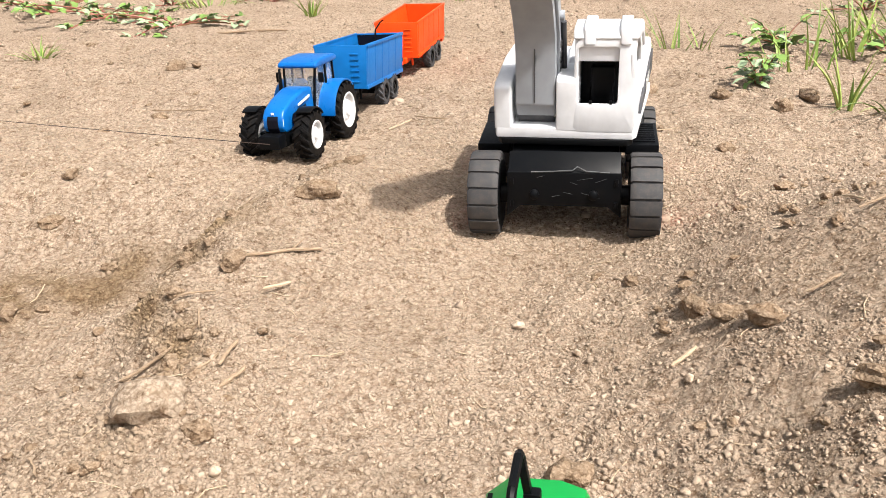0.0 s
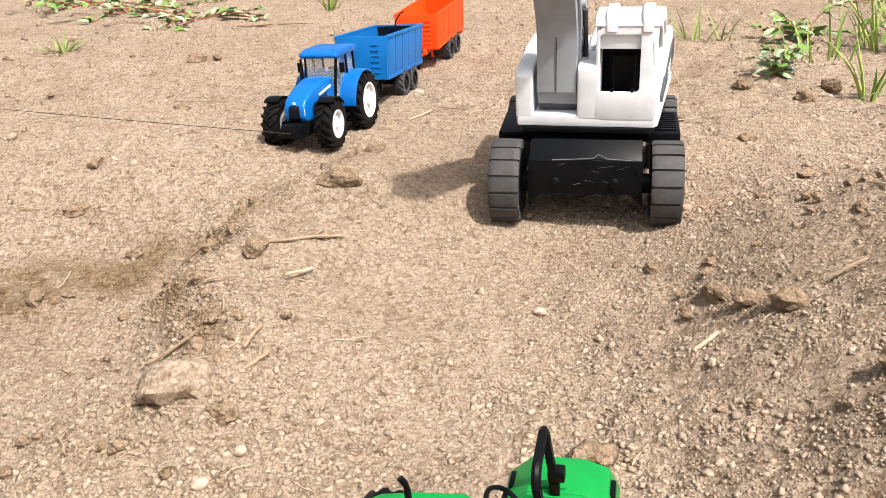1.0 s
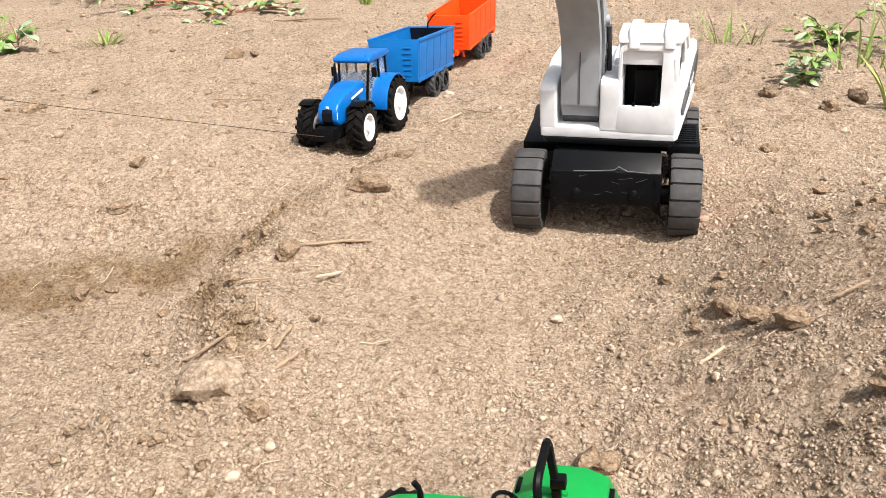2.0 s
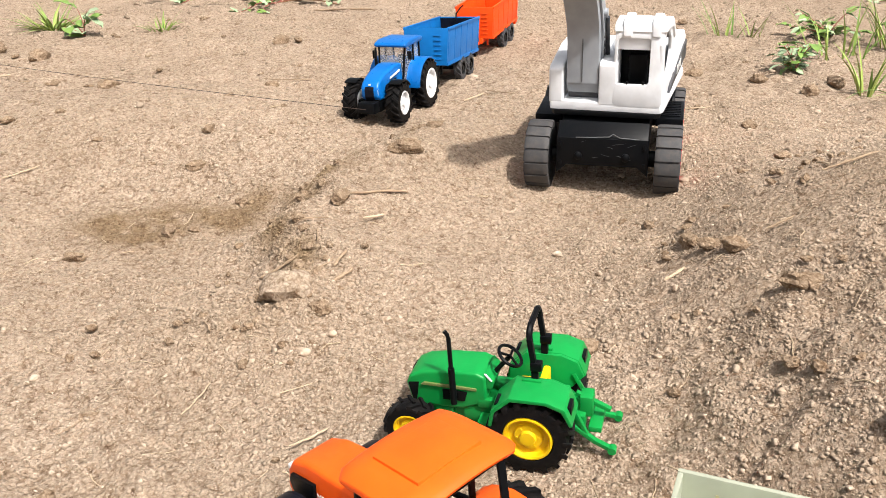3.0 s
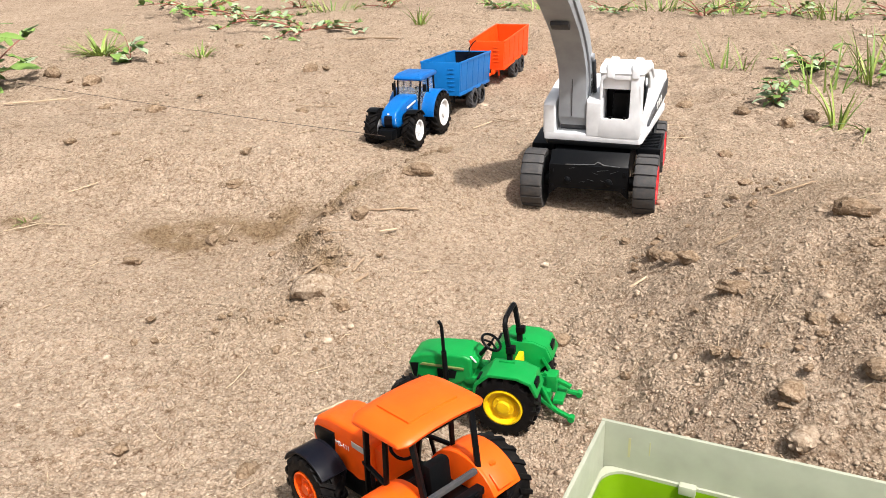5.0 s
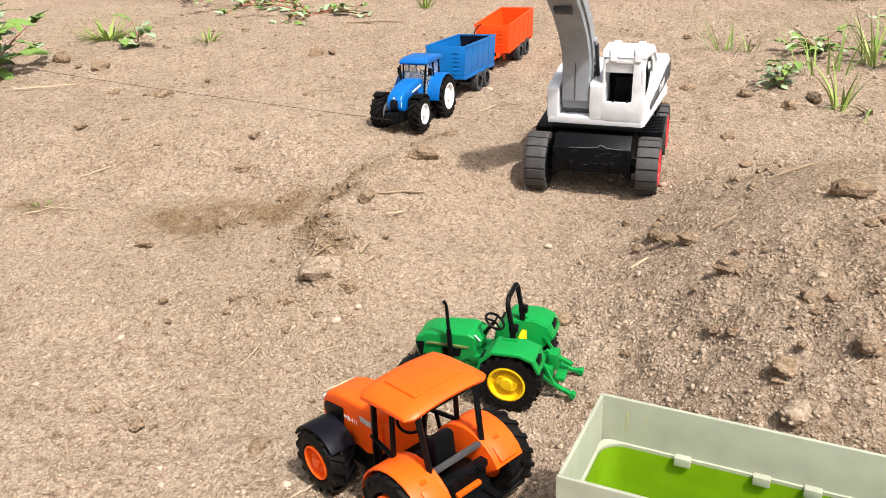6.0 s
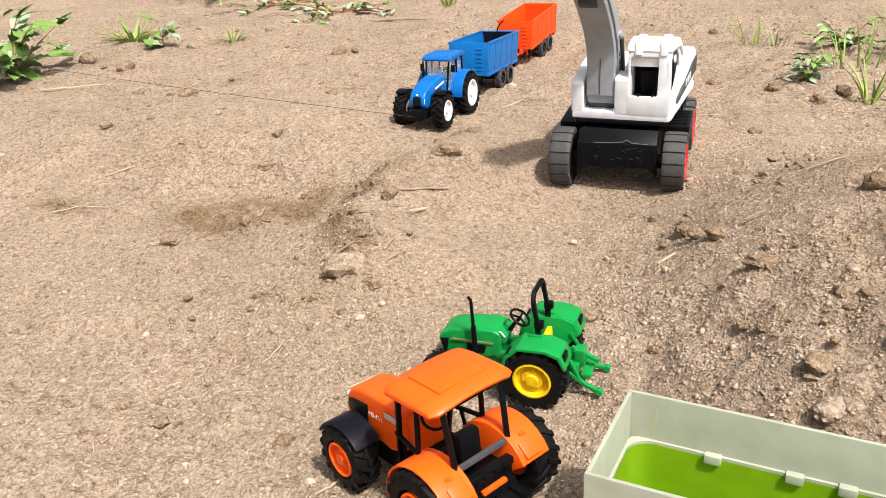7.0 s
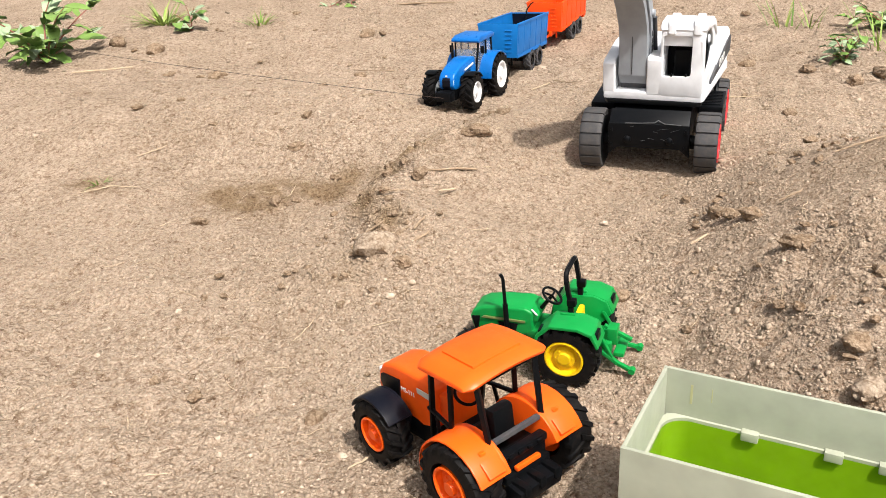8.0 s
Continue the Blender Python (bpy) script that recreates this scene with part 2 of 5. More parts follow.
def panel_ring(outer, inner, depth):
    """A plate with a hole: two loops of equally many points, thickened by the vector depth."""
    bm = bmesh.new()
    d = Vector(depth)
    o = [bm.verts.new(p) for p in outer]
    i = [bm.verts.new(p) for p in inner]
    o2 = [bm.verts.new(Vector(p) + d) for p in outer]
    i2 = [bm.verts.new(Vector(p) + d) for p in inner]
    n = len(outer)
    for k in range(n):
        j = (k + 1) % n
        for f in ((o[k], o[j], i[j], i[k]), (o2[k], i2[k], i2[j], o2[j]), (o[k], o2[k], o2[j], o[j]), (i[k], i[j], i2[j], i2[k])):
            bm.faces.new(f)
    return bm


def octagon(u0, u1, v0, v1, c):
    return [(u0 + c, v0), (u1 - c, v0), (u1, v0 + c), (u1, v1 - c), (u1 - c, v1), (u0 + c, v1), (u0, v1 - c), (u0, v0 + c)]


def lettering(text, size, mat, parent, m, name="lettering"):
    cu = bpy.data.curves.new(name, "FONT")
    cu.body, cu.size, cu.extrude, cu.align_x, cu.align_y = text, size, 0.00012, "CENTER", "CENTER"
    tmp = bpy.data.objects.new("tmp", cu)
    me = bpy.data.meshes.new_from_object(tmp)
    bpy.data.objects.remove(tmp)
    me.materials.clear()
    me.materials.append(mat)
    return part(name, me, mat, parent, at=m)


# ---- wheels ----
def tyre_farm(r, w, lugs=18, tall=0.09):
    """A tractor tyre: its carcass, and a slanted bar of each side with the turns at which it repeats."""
    h = w / 2
    rc = r * (1 - tall)
    ri = r * 0.58
    core = lathe([(ri, -h * 0.8), (ri * 1.05, -h * 0.98), (r * 0.8, -h), (rc * 0.97, -h * 0.9), (rc, -h * 0.6), (rc, h * 0.6), (rc * 0.97, h * 0.9), (r * 0.8, h), (ri * 1.05, h * 0.98), (ri, h * 0.8)], 44, True)
    bars = []
    for side in (-1, 1):
        bm = bmesh.new()
        rows = []
        dth = 0.62 * math.pi / lugs
        for f, rr in ((-0.06, r), (0.5, r), (0.96, r * 0.985), (1.03, r * 0.86)):
            th, y = -f * 1.38 * math.pi / lugs, side * h * f
            low = rc * 0.965 if f < 1 else r * 0.8
            rows.append([(rr, th - dth * 0.5, y), (rr, th + dth * 0.5, y), (low, th + dth * 0.7, y), (low, th - dth * 0.7, y)])
        vs = [[bm.verts.new((a * math.cos(b), c, a * math.sin(b))) for a, b, c in row] for row in rows]
        for p, q in zip(vs, vs[1:]):
            for i in range(4):
                bm.faces.new((p[i], p[(i + 1) % 4], q[(i + 1) % 4], q[i]))
        bm.faces.new(vs[0])
        bm.faces.new(vs[-1][::-1])
        bars.append((bm, [360 * (k + (0.5 if side > 0 else 0)) / lugs for k in range(lugs)]))
    return core, bars


def tyre_block(r, w, blocks=16):
    """A broad tyre: its carcass, and one wide flat tread block with its turns."""
    h, rc, ri = w / 2, r * 0.945, r * 0.62
    core = lathe([(ri, -h * 0.8), (ri * 1.06, -h * 0.96), (rc * 0.92, -h * 0.98), (rc, -h * 0.85), (rc, h * 0.85), (rc * 0.92, h * 0.98), (ri * 1.06, h * 0.96), (ri, h * 0.8)], 64, True)
    bm = bmesh.new()
    dt = 2 * math.pi / blocks
    rows = []
    for f in (0.08, 0.35, 0.65, 0.92):
        th, rr = f * dt, r * (1.0 - 0.014 * f)
        ring = [(rc * 0.9, -h * 0.99), (r * 0.955, -h * 1.0), (rr * 0.995, -h * 0.86), (rr, -h * 0.5), (rr, h * 0.5), (rr * 0.995, h * 0.86), (r * 0.955, h * 1.0), (rc * 0.9, h * 0.99), (rc * 0.98, 0)]
        rows.append([bm.verts.new((a * math.cos(th), y, a * math.sin(th))) for a, y in ring])
    n = len(rows[0])
    for p, q in zip(rows, rows[1:]):
        for i in range(n):
            bm.faces.new((p[i], p[(i + 1) % n], q[(i + 1) % n], q[i]))
    bm.faces.new(rows[0])
    bm.faces.new(rows[-1][::-1])
    return core, [(bm, [360 * k / blocks for k in range(blocks)])]


def rim_dish(r, w, nuts=6):
    """A dished rim: lip, sunk ring, raised hub and nuts, on its outer side (+y)."""
    h = w / 2
    bm = lathe([(0, -h * 0.6), (r, -h * 0.75), (r, h * 0.98), (r * 0.93, h * 1.02), (r * 0.86, h * 0.95), (r * 0.80, h * 0.55), (r * 0.6, h * 0.5), (r * 0.55, h * 0.72), (r * 0.34, h * 0.75), (r * 0.30, h * 0.98), (0, h * 1.0)], 36)
    for k in range(nuts):
        a = 2 * math.pi * k / nuts
        c = (r * 0.45 * math.cos(a), r * 0.45 * math.sin(a))
        join(bm, rod((c[0], h * 0.7, c[1]), (c[0], h * 0.8, c[1]), r * 0.05, 6))
    return bm


def wheels(parent, places, r, w, mat_rim, mat_tyre, maker, rim_label="", rim_share=0.6, across="y", nuts=6, tyre_label=""):
    """Wheels at (x, y) with the axle along that axis: the outer side faces away from the middle line."""
    core, bars = maker(r, w)
    core = finish("tyre", core, mat_tyre, True)
    bars = [(finish("tread_bar", bm, mat_tyre, True), turns) for bm, turns in bars]
    rim = finish("wheel", rim_dish(r * rim_share, w, nuts), mat_rim, True)
    for k, (x, y) in enumerate(places):
        turn = (0 if y > 0 else 180) if across == "y" else (-90 if x > 0 else 90)
        wh = part("wheel", rim, mat_rim, parent, rim_label, at=pose(x, y, r, 0, 0, turn) @ pose(0, 0, 0, 0, 23 * k + 5, 0))
        part("tyre", core, mat_tyre, wh, tyre_label)
        for me, turns in bars:
            for a in turns:
                part("tread_bar", me, mat_tyre, wh, at=pose(0, 0, 0, 0, a, 0))


# ---- ground ----
def smooth01(a, b, v):
    t = np.clip((v - a) / (b - a), 0, 1)
    return t * t * (3 - 2 * t)


def lattice(seed):
    return np.random.RandomState(seed).rand(256, 256)


LATTICES = [lattice(s) for s in range(6)]


def value_noise(x, y, scale, k):
    g = LATTICES[k % 6]
    u, v = np.asarray(x) / scale + 37.3 * (k + 1), np.asarray(y) / scale + 11.7 * (k + 1)
    i, j = np.floor(u).astype(int), np.floor(v).astype(int)
    fu, fv = u - i, v - j
    fu, fv = fu * fu * (3 - 2 * fu), fv * fv * (3 - 2 * fv)
    i0, i1, j0, j1 = i % 256, (i + 1) % 256, j % 256, (j + 1) % 256
    return (g[i0, j0] * (1 - fu) + g[i1, j0] * fu) * (1 - fv) + (g[i0, j1] * (1 - fu) + g[i1, j1] * fu) * fv - 0.5


def bell(x, y, cx, cy, sx, sy):
    return np.exp(-0.5 * (((x - cx) / sx) ** 2 + ((y - cy) / sy) ** 2))


def mound(x, y):
    """The heap of loose earth beside the sand floor: 0 to 1."""
    off = x - 0.226 - 0.02 * np.sin(y * 11)
    side = 1 / (1 + np.exp(np.clip(-off / np.where(off < 0, 0.042, 0.062), -60, 60)))
    along = smooth01(0.075, 0.205, y) * (1 - smooth01(0.46, 0.86, y))
    return side * along * (1 - smooth01(0.55, 0.95, x))


def crest(y):
    """The line of the low lip that parts the sand floor from the track."""
    bend = -0.13 - 0.055 * smooth01(0.40, 0.52, y) + 0.065 * smooth01(0.58, 0.68, y) + 0.075 * smooth01(0.68, 0.86, y)
    return bend + 0.007 * np.sin(y * 47) + 0.010 * value_noise(0 * y, y, 0.05, 3)


def lip(x, y):
    """The low bank along the crest, steep towards the track, easing towards the sand floor: 0 to 1."""
    d = x - crest(y)
    rise = smooth01(-0.085, 0.012, d) * np.exp(-(np.maximum(d, 0) / 0.115) ** 1.5)
    return rise * smooth01(0.28, 0.52, y) * (1 - smooth01(0.64, 0.88, y)) * (1 - 0.95 * bell(x, y, 0.095, 0.73, 0.075, 0.10))


PADS = ((0.095, 0.735, 0.075, 0.09), (0.04, 0.243, 0.05, 0.035), (0.02, 0.10, 0.06, 0.045), (-0.192, 0.87, 0.035, 0.06), (-0.169, 1.11, 0.035, 0.05), (-0.142, 1.386, 0.035, 0.05), (0.28, 0.055, 0.13, 0.04))


def pressed(x, y):
    """Where vehicles stand the ground is pressed flat: 0 to 1."""
    return np.clip(1.3 * sum(bell(x, y, *p) for p in PADS), 0, 1)


def height(x, y, fine=True):
    x, y = np.asarray(x, float), np.asarray(y, float)
    h = 0.045 * smooth01(0.45, 0.84, y)
    h = h + 0.014 * bell(x, y, -0.45, 0.78, 0.2, 0.1) - 0.012 * bell(x, y, -0.3, 0.5, 0.12, 0.09)
    h = h - 0.014 * bell(x, y, -0.14, 0.13, 0.10, 0.10) + 0.005 * bell(x, y, 0.03, 0.09, 0.06, 0.06) - 0.0015 * bell(x, y, 0.04, 0.25, 0.06, 0.05)
    h = h - 0.0060 * bell(x, y, 0.085, 0.69, 0.09, 0.09) - 0.006 * bell(x, y, -0.19, 0.86, 0.07, 0.10) - 0.015 * bell(x, y, -0.42, 0.60, 0.12, 0.055)
    h = h + 0.022 * bell(x, y, -0.75, 0.68, 0.15, 0.12) - 0.008 * bell(x, y, -0.24, 0.56, 0.06, 0.05)
    h = h + 0.132 * mound(x, y)
    h = h + 0.046 * lip(x, y) + 0.012 * bell(x, y, -0.15, 0.35, 0.045, 0.06)
    far = smooth01(1.2, 3.0, np.hypot(x, y))
    h = h + 0.05 * far * value_noise(x, y, 0.9, 0) + 0.010 * value_noise(x, y, 0.22, 1) + 0.006 * value_noise(x, y, 0.09, 2)
    if fine:
        rough = 1.7 - 0.9 * bell(x, y, -0.05, 0.50, 0.06, 0.06) + mound(x, y) * (0.4 - 1.2 * smooth01(0.34, 0.42, y)) + 0.9 * bell(x, y, -0.19, 0.40, 0.06, 0.09) + 0.5 * smooth01(0.05, 0.15, x) * (1 - smooth01(0.4, 0.6, y)) + 1.0 * smooth01(0.8, 1.4, y)
        near = 1 - smooth01(1.5, 4.0, np.hypot(x, y))
        h = h + rough * near * (1 - 0.85 * pressed(x, y)) * (0.0042 * value_noise(x, y, 0.032, 3) + 0.0024 * value_noise(x, y, 0.013, 4) + 0.0013 * value_noise(x, y, 0.0062, 5))
    return h


def dug_or_shaded(x, y):
    """Where the soil is darker: damp band, heaped earth, painted flank shade: 0 to 1."""
    damp_and_shade = bell(x, y, -0.385, 0.535, 0.042, 0.028) + 0.8 * bell(x, y, -0.31, 0.580, 0.045, 0.016) + 0.8 * bell(x, y, -0.245, 0.612, 0.04, 0.014) + 0.45 * bell(x, y, -0.60, 0.51, 0.03, 0.012)
    # the lip's steep flank: its shade painted into the soil colour
    damp_and_shade = damp_and_shade + 0.46 * np.exp(-((x - crest(y) + 0.024) / 0.022) ** 2) * smooth01(0.30, 0.40, y) * (1 - smooth01(0.66, 0.80, y)) + 0.12 * bell(x, y, -0.17, 0.33, 0.05, 0.08)
    damp_and_shade = damp_and_shade * (0.9 + 1.1 * value_noise(x, y, 0.035, 3) + 0.9 * value_noise(x, y, 0.012, 2))
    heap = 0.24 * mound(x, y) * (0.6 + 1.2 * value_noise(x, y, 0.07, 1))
    return np.clip(np.maximum(heap, 1.25 * damp_and_shade), 0, 0.85)


def spread(a, b, step, grow, reach):
    """Even steps from a to b, growing ones beyond, out to reach."""
    mid = list(np.arange(a, b, step))
    out, s, p = [], step, mid[-1]
    while p < reach:
        s *= grow
        p += s
        out.append(p)
    low, s, p = [], step, a
    while p > -reach:
        s *= grow
        p -= s
        low.append(p)
    return np.array(low[::-1] + mid + out)


def make_ground():
    xs, ys = spread(-0.42, 0.42, 0.0031, 1.030, 60.0), spread(0.03, 0.76, 0.0031, 1.024, 60.0)
    gx, gy = np.meshgrid(xs, ys)
    co = np.stack([gx, gy, height(gx, gy)], -1).reshape(-1, 3).astype(np.float32)
    ny, nx = gx.shape
    k = np.arange(ny * nx).reshape(ny, nx)
    quads = np.stack([k[:-1, :-1], k[:-1, 1:], k[1:, 1:], k[1:, :-1]], -1).reshape(-1).astype(np.int32)
    me = bpy.data.meshes.new("ground")
    me.vertices.add(len(co))
    me.vertices.foreach_set("co", co.reshape(-1))
    me.loops.add(len(quads))
    me.loops.foreach_set("vertex_index", quads)
    me.polygons.add(len(quads) // 4)
    me.polygons.foreach_set("loop_start", np.arange(0, len(quads), 4, dtype=np.int32))
    me.update(calc_edges=True)
    dug_and_shade = dug_or_shaded(gx, gy)
    att = me.attributes.new("dug_and_shade", "FLOAT", "POINT")
    att.data.foreach_set("value", dug_and_shade.reshape(-1).astype(np.float32))
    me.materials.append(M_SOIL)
    me.shade_smooth()
    return tagged(new("ground", me), "dry sandy tan soil with grit and low heaps", "ground", kind="structure")


make_ground()


def crumb_mesh(name, px, py, size, seed):
    """Thousands of broken-edged crumbs lying on the ground, joined in one mesh."""
    rs = np.random.RandomState(seed)
    base = np.array([(-1, -1, -1), (1, -1, -1), (1, 1, -1), (-1, 1, -1), (-1, -1, 1), (1, -1, 1), (1, 1, 1), (-1, 1, 1)]) * 0.62
    tri = np.array([0, 2, 1, 0, 3, 2, 4, 5, 6, 4, 6, 7, 0, 1, 5, 0, 5, 4, 1, 2, 6, 1, 6, 5, 2, 3, 7, 2, 7, 6, 3, 0, 4, 3, 4, 7])
    n = len(px)
    v = base[None] * (1 + 0.5 * (rs.rand(n, 8, 1) - 0.5)) + 0.55 * (rs.rand(n, 8, 3) - 0.5)
    v = v * (0.7 + 0.6 * rs.rand(n, 1, 3))
    q = rs.randn(n, 4)
    q /= np.linalg.norm(q, axis=1, keepdims=True)
    w, x, y, z = q.T
    rot = np.stack([1 - 2 * (y * y + z * z), 2 * (x * y - z * w), 2 * (x * z + y * w), 2 * (x * y + z * w), 1 - 2 * (x * x + z * z), 2 * (y * z - x * w), 2 * (x * z - y * w), 2 * (y * z + x * w), 1 - 2 * (x * x + y * y)], -1).reshape(n, 3, 3)
    v = np.einsum("nij,nkj->nki", rot, v) * np.array([1, 1, 0.8]) * size[:, None, None]
    v += np.stack([px, py, height(px, py) - 0.02 * size], -1)[:, None, :]
    loops = (tri[None] + 8 * np.arange(n)[:, None]).reshape(-1).astype(np.int32)
    me = bpy.data.meshes.new(name)
    me.vertices.add(n * 8)
    me.vertices.foreach_set("co", v.reshape(-1).astype(np.float32))
    me.loops.add(len(loops))
    me.loops.foreach_set("vertex_index", loops)
    me.polygons.add(len(loops) // 3)
    me.polygons.foreach_set("loop_start", np.arange(0, len(loops), 3, dtype=np.int32))
    me.update(calc_edges=True)
    att = me.attributes.new("dug_and_shade", "FLOAT", "POINT")
    att.data.foreach_set("value", np.repeat(dug_or_shaded(px, py), 8).astype(np.float32))
    me.materials.append(M_CRUMB)
    return me


def scatter_crumbs():
    rs = np.random.RandomState(5)
    n = 420000
    x, y = rs.uniform(-0.66, 0.50, n), rs.uniform(-0.02, 0.98, n)
    flank = np.exp(-((x - crest(y) + 0.032) / 0.032) ** 2) * (y > 0.32) * (y < 0.82)
    plateau = bell(x, y, -0.055, 0.50, 0.055, 0.055)
    keep = 0.26 + 0.30 * smooth01(-0.05, 0.03, x - crest(y)) * (1 - 0.7 * smooth01(0.5, 0.66, y) * (x < 0.16)) + 0.4 * flank
    keep = keep + 0.12 * smooth01(0.12, 0.2, x) + 0.35 * bell(x, y, -0.17, 0.34, 0.08, 0.12) - 0.25 * plateau - 0.14 * mound(x, y) * smooth01(0.36, 0.44, y)
    keep = keep * (0.35 + 1.3 * (value_noise(x, y, 0.05, 2) + 0.5))
    ok = rs.rand(n) < keep
    x, y = x[ok], y[ok]
    coarse = 0.95 + 0.10 * smooth01(0.02, 0.2, x - crest(y)) * (1 - smooth01(0.40, 0.52, y)) - mound(x, y) * (0.22 + 0.15 * smooth01(0.34, 0.42, y)) - 0.35 * bell(x, y, -0.055, 0.50, 0.055, 0.055) + 0.2 * bell(x, y, -0.17, 0.36, 0.08, 0.10)
    size = np.clip(0.00062 * np.exp(0.58 * rs.randn(len(x))), 0.00036, 0.0024) * coarse
    tagged(new("soil_grit", crumb_mesh("soil_grit", x, y, size, 6)), "loose tan soil crumbs strewn over the sandy ground", "grit", kind="stuff")
    m = 26000
    x, y = rs.uniform(-1.7, 1.1, m), rs.uniform(0.6, 2.8, m)
    size = np.clip(0.0013 * np.exp(0.55 * rs.randn(m)), 0.0008, 0.007)
    tagged(new("soil_grit", crumb_mesh("soil_grit", x, y, size, 7)), "scattered small soil crumbs on dry ground farther off", "grit", kind="stuff")
    m = 16000
    x, y = rs.uniform(-0.6, 0.48, m), rs.uniform(0.0, 0.95, m)
    keep = 0.10 + 0.5 * np.exp(-((x - crest(y) + 0.032) / 0.03) ** 2) * (y > 0.32) * (y < 0.82) + 0.03 * smooth01(0.10, 0.2, x) * (y < 0.42) + 0.35 * bell(x, y, -0.17, 0.36, 0.07, 0.10)
    keep = rs.rand(m) < keep - 0.12 * bell(x, y, -0.055, 0.50, 0.06, 0.06)
    x, y = x[keep], y[keep]
    size = np.clip(0.0012 * np.exp(0.5 * rs.randn(len(x))), 0.0010, 0.0046)
    tagged(new("soil_lumps", crumb_mesh("soil_lumps", x, y, size, 8)), "small brown earth lumps lying on the heap and floor", "soil lumps", kind="stuff")


scatter_crumbs()


def hgt(x, y):
    return float(height(x, y, False))


def rest(x, y, heading, base, sink=0.0012, track=0.05):
    """The pose of a vehicle with its rear axle over (x, y), nose along heading, resting on the ground by its axles."""
    a = radians(heading)
    f, l = Vector((math.cos(a), math.sin(a), 0)), Vector((-math.sin(a), math.cos(a), 0))
    p = Vector((x, y, 0))
    def hh(v):
        return hgt(v.x, v.y)
    zr, zf = hh(p), hh(p + f * base)
    zl, zi = hh(p + f * base * 0.3 + l * track / 2), hh(p + f * base * 0.3 - l * track / 2)
    pitch, roll = math.degrees(math.atan2(zf - zr, base)), math.degrees(math.atan2(zl - zi, track))
    return pose(x, y, zr - sink, 0, 0, heading) @ pose(0, 0, 0, 0, -pitch, 0) @ pose(0, 0, 0, roll, 0, 0)


# ---- excavator ----
M_SCRATCH = plastic("grey_scratch", (0.085, 0.09, 0.095), 0.7, 0.05)


def make_excavator():
    """Front towards -y, x to its right; the origin lies on the ground under the front axle."""
    z0, z1 = hgt(0.092, 0.672), hgt(0.098, 0.802)
    tilt = math.degrees(math.atan2(z1 - z0, 0.13))
    ex = thing("toy_excavator", pose(0.0935, 0.672, z0 - 0.001, 0, 0, -3.2) @ pose(0, 0, 0, tilt * 0.6, 0, 0), "white and grey plastic toy excavator on black wheels, standing on sand", "toy excavator")
    wheels(ex, ((-0.0665, 0), (0.0665, 0), (-0.0665, 0.127), (0.0665, 0.127)), 0.0365, 0.0255, M_RED, M_TYRE, tyre_block, "red spoked plastic wheel", 0.62, "x", 8, "dusty grey-black blocky tyre")
    ch = bmesh.new()
    join(ch, box(-0.05, 0.05, -0.008, 0.14, 0.034, 0.066, 0.002))
    join(ch, prism([(-0.014, 0.062), (0.03, 0.079), (0.11, 0.079), (0.142, 0.062)], "x", -0.05, 0.05, 0.002))
    part("chassis", ch, M_SCUFF, ex, "scuffed black plastic undercarriage")
    fp = bmesh.new()
    join(fp, prism([(-0.052, 0.064), (0.052, 0.064), (0.052, 0.046), (0.0525, 0.024), (0.040, 0.034), (-0.040, 0.034), (-0.0525, 0.024), (-0.052, 0.046)], "y", -0.021, -0.012, 0.0012))
    join(fp, prism([(-0.0205, 0.0635), (-0.004, 0.0765), (0.004, 0.072), (-0.010, 0.060)], "x", -0.051, 0.051, 0.0008))
    join(fp, prism([(-0.040, 0.0345), (0.040, 0.0345), (0.040, 0.031), (-0.040, 0.031)], "y", -0.013, -0.006, 0.0005))
    part("front_panel", fp, M_SCUFF, ex, "scratched black front panel")
    for x, z, r in ((-0.027, 0.0445, 0.0046), (0.027, 0.0445, 0.0046)):
        part("bolt", lathe([(0, 0), (r, 0), (r, 0.002), (r * 0.6, 0.0035), (0, 0.0038)], 14), M_SCUFF, ex, at=pose(x, -0.0205, z, 180, 0, 0))
    rs = random.Random(4)
    for k in range(7):
        a, l = rs.uniform(-25, 25), rs.uniform(0.004, 0.014)
        part("scratch", box(-l * 0.7, l * 0.7, -0.00012, 0.0002, -0.00009, 0.00009, 0), M_SCRATCH, ex, at=pose(rs.uniform(-0.038, 0.040), -0.0211, rs.uniform(0.040, 0.062), 0, a, 0))
    part("scuff", tube([(-0.030, -0.0205, 0.0642), (-0.01, -0.0208, 0.0650), (0.008, -0.0206, 0.0662), (0.012, -0.0195, 0.0690), (0.020, -0.0206, 0.0655), (0.041, -0.0205, 0.0643)], 0.0006, 5), M_SCRATCH, ex, "pale scuff along the panel edge")
    for x in (-0.0475, 0.0475):
        for z in (0.056, 0.036):
            part("rivet", box(-0.0016, 0.0016, -0.0016, 0.0, -0.003, 0.003, 0.0006), M_SCUFF, ex, at=pose(x, -0.0205, z))
    for s in (-1, 1):
        d = box(min(s * 0.050, s * 0.0785), max(s * 0.050, s * 0.0785), 0.034, 0.096, 0.060, 0.069, 0.0015)
        part("side_deck", d, M_SCUFF, ex, "black ribbed step plate")
        for k in range(9 if s > 0 else 0):
            part("rib", box(min(s * 0.053, s * 0.0755), max(s * 0.053, s * 0.0755), 0.041 + 0.0055 * k, 0.0438 + 0.0055 * k, 0.0685, 0.0705, 0.0004), M_SCUFF, ex)
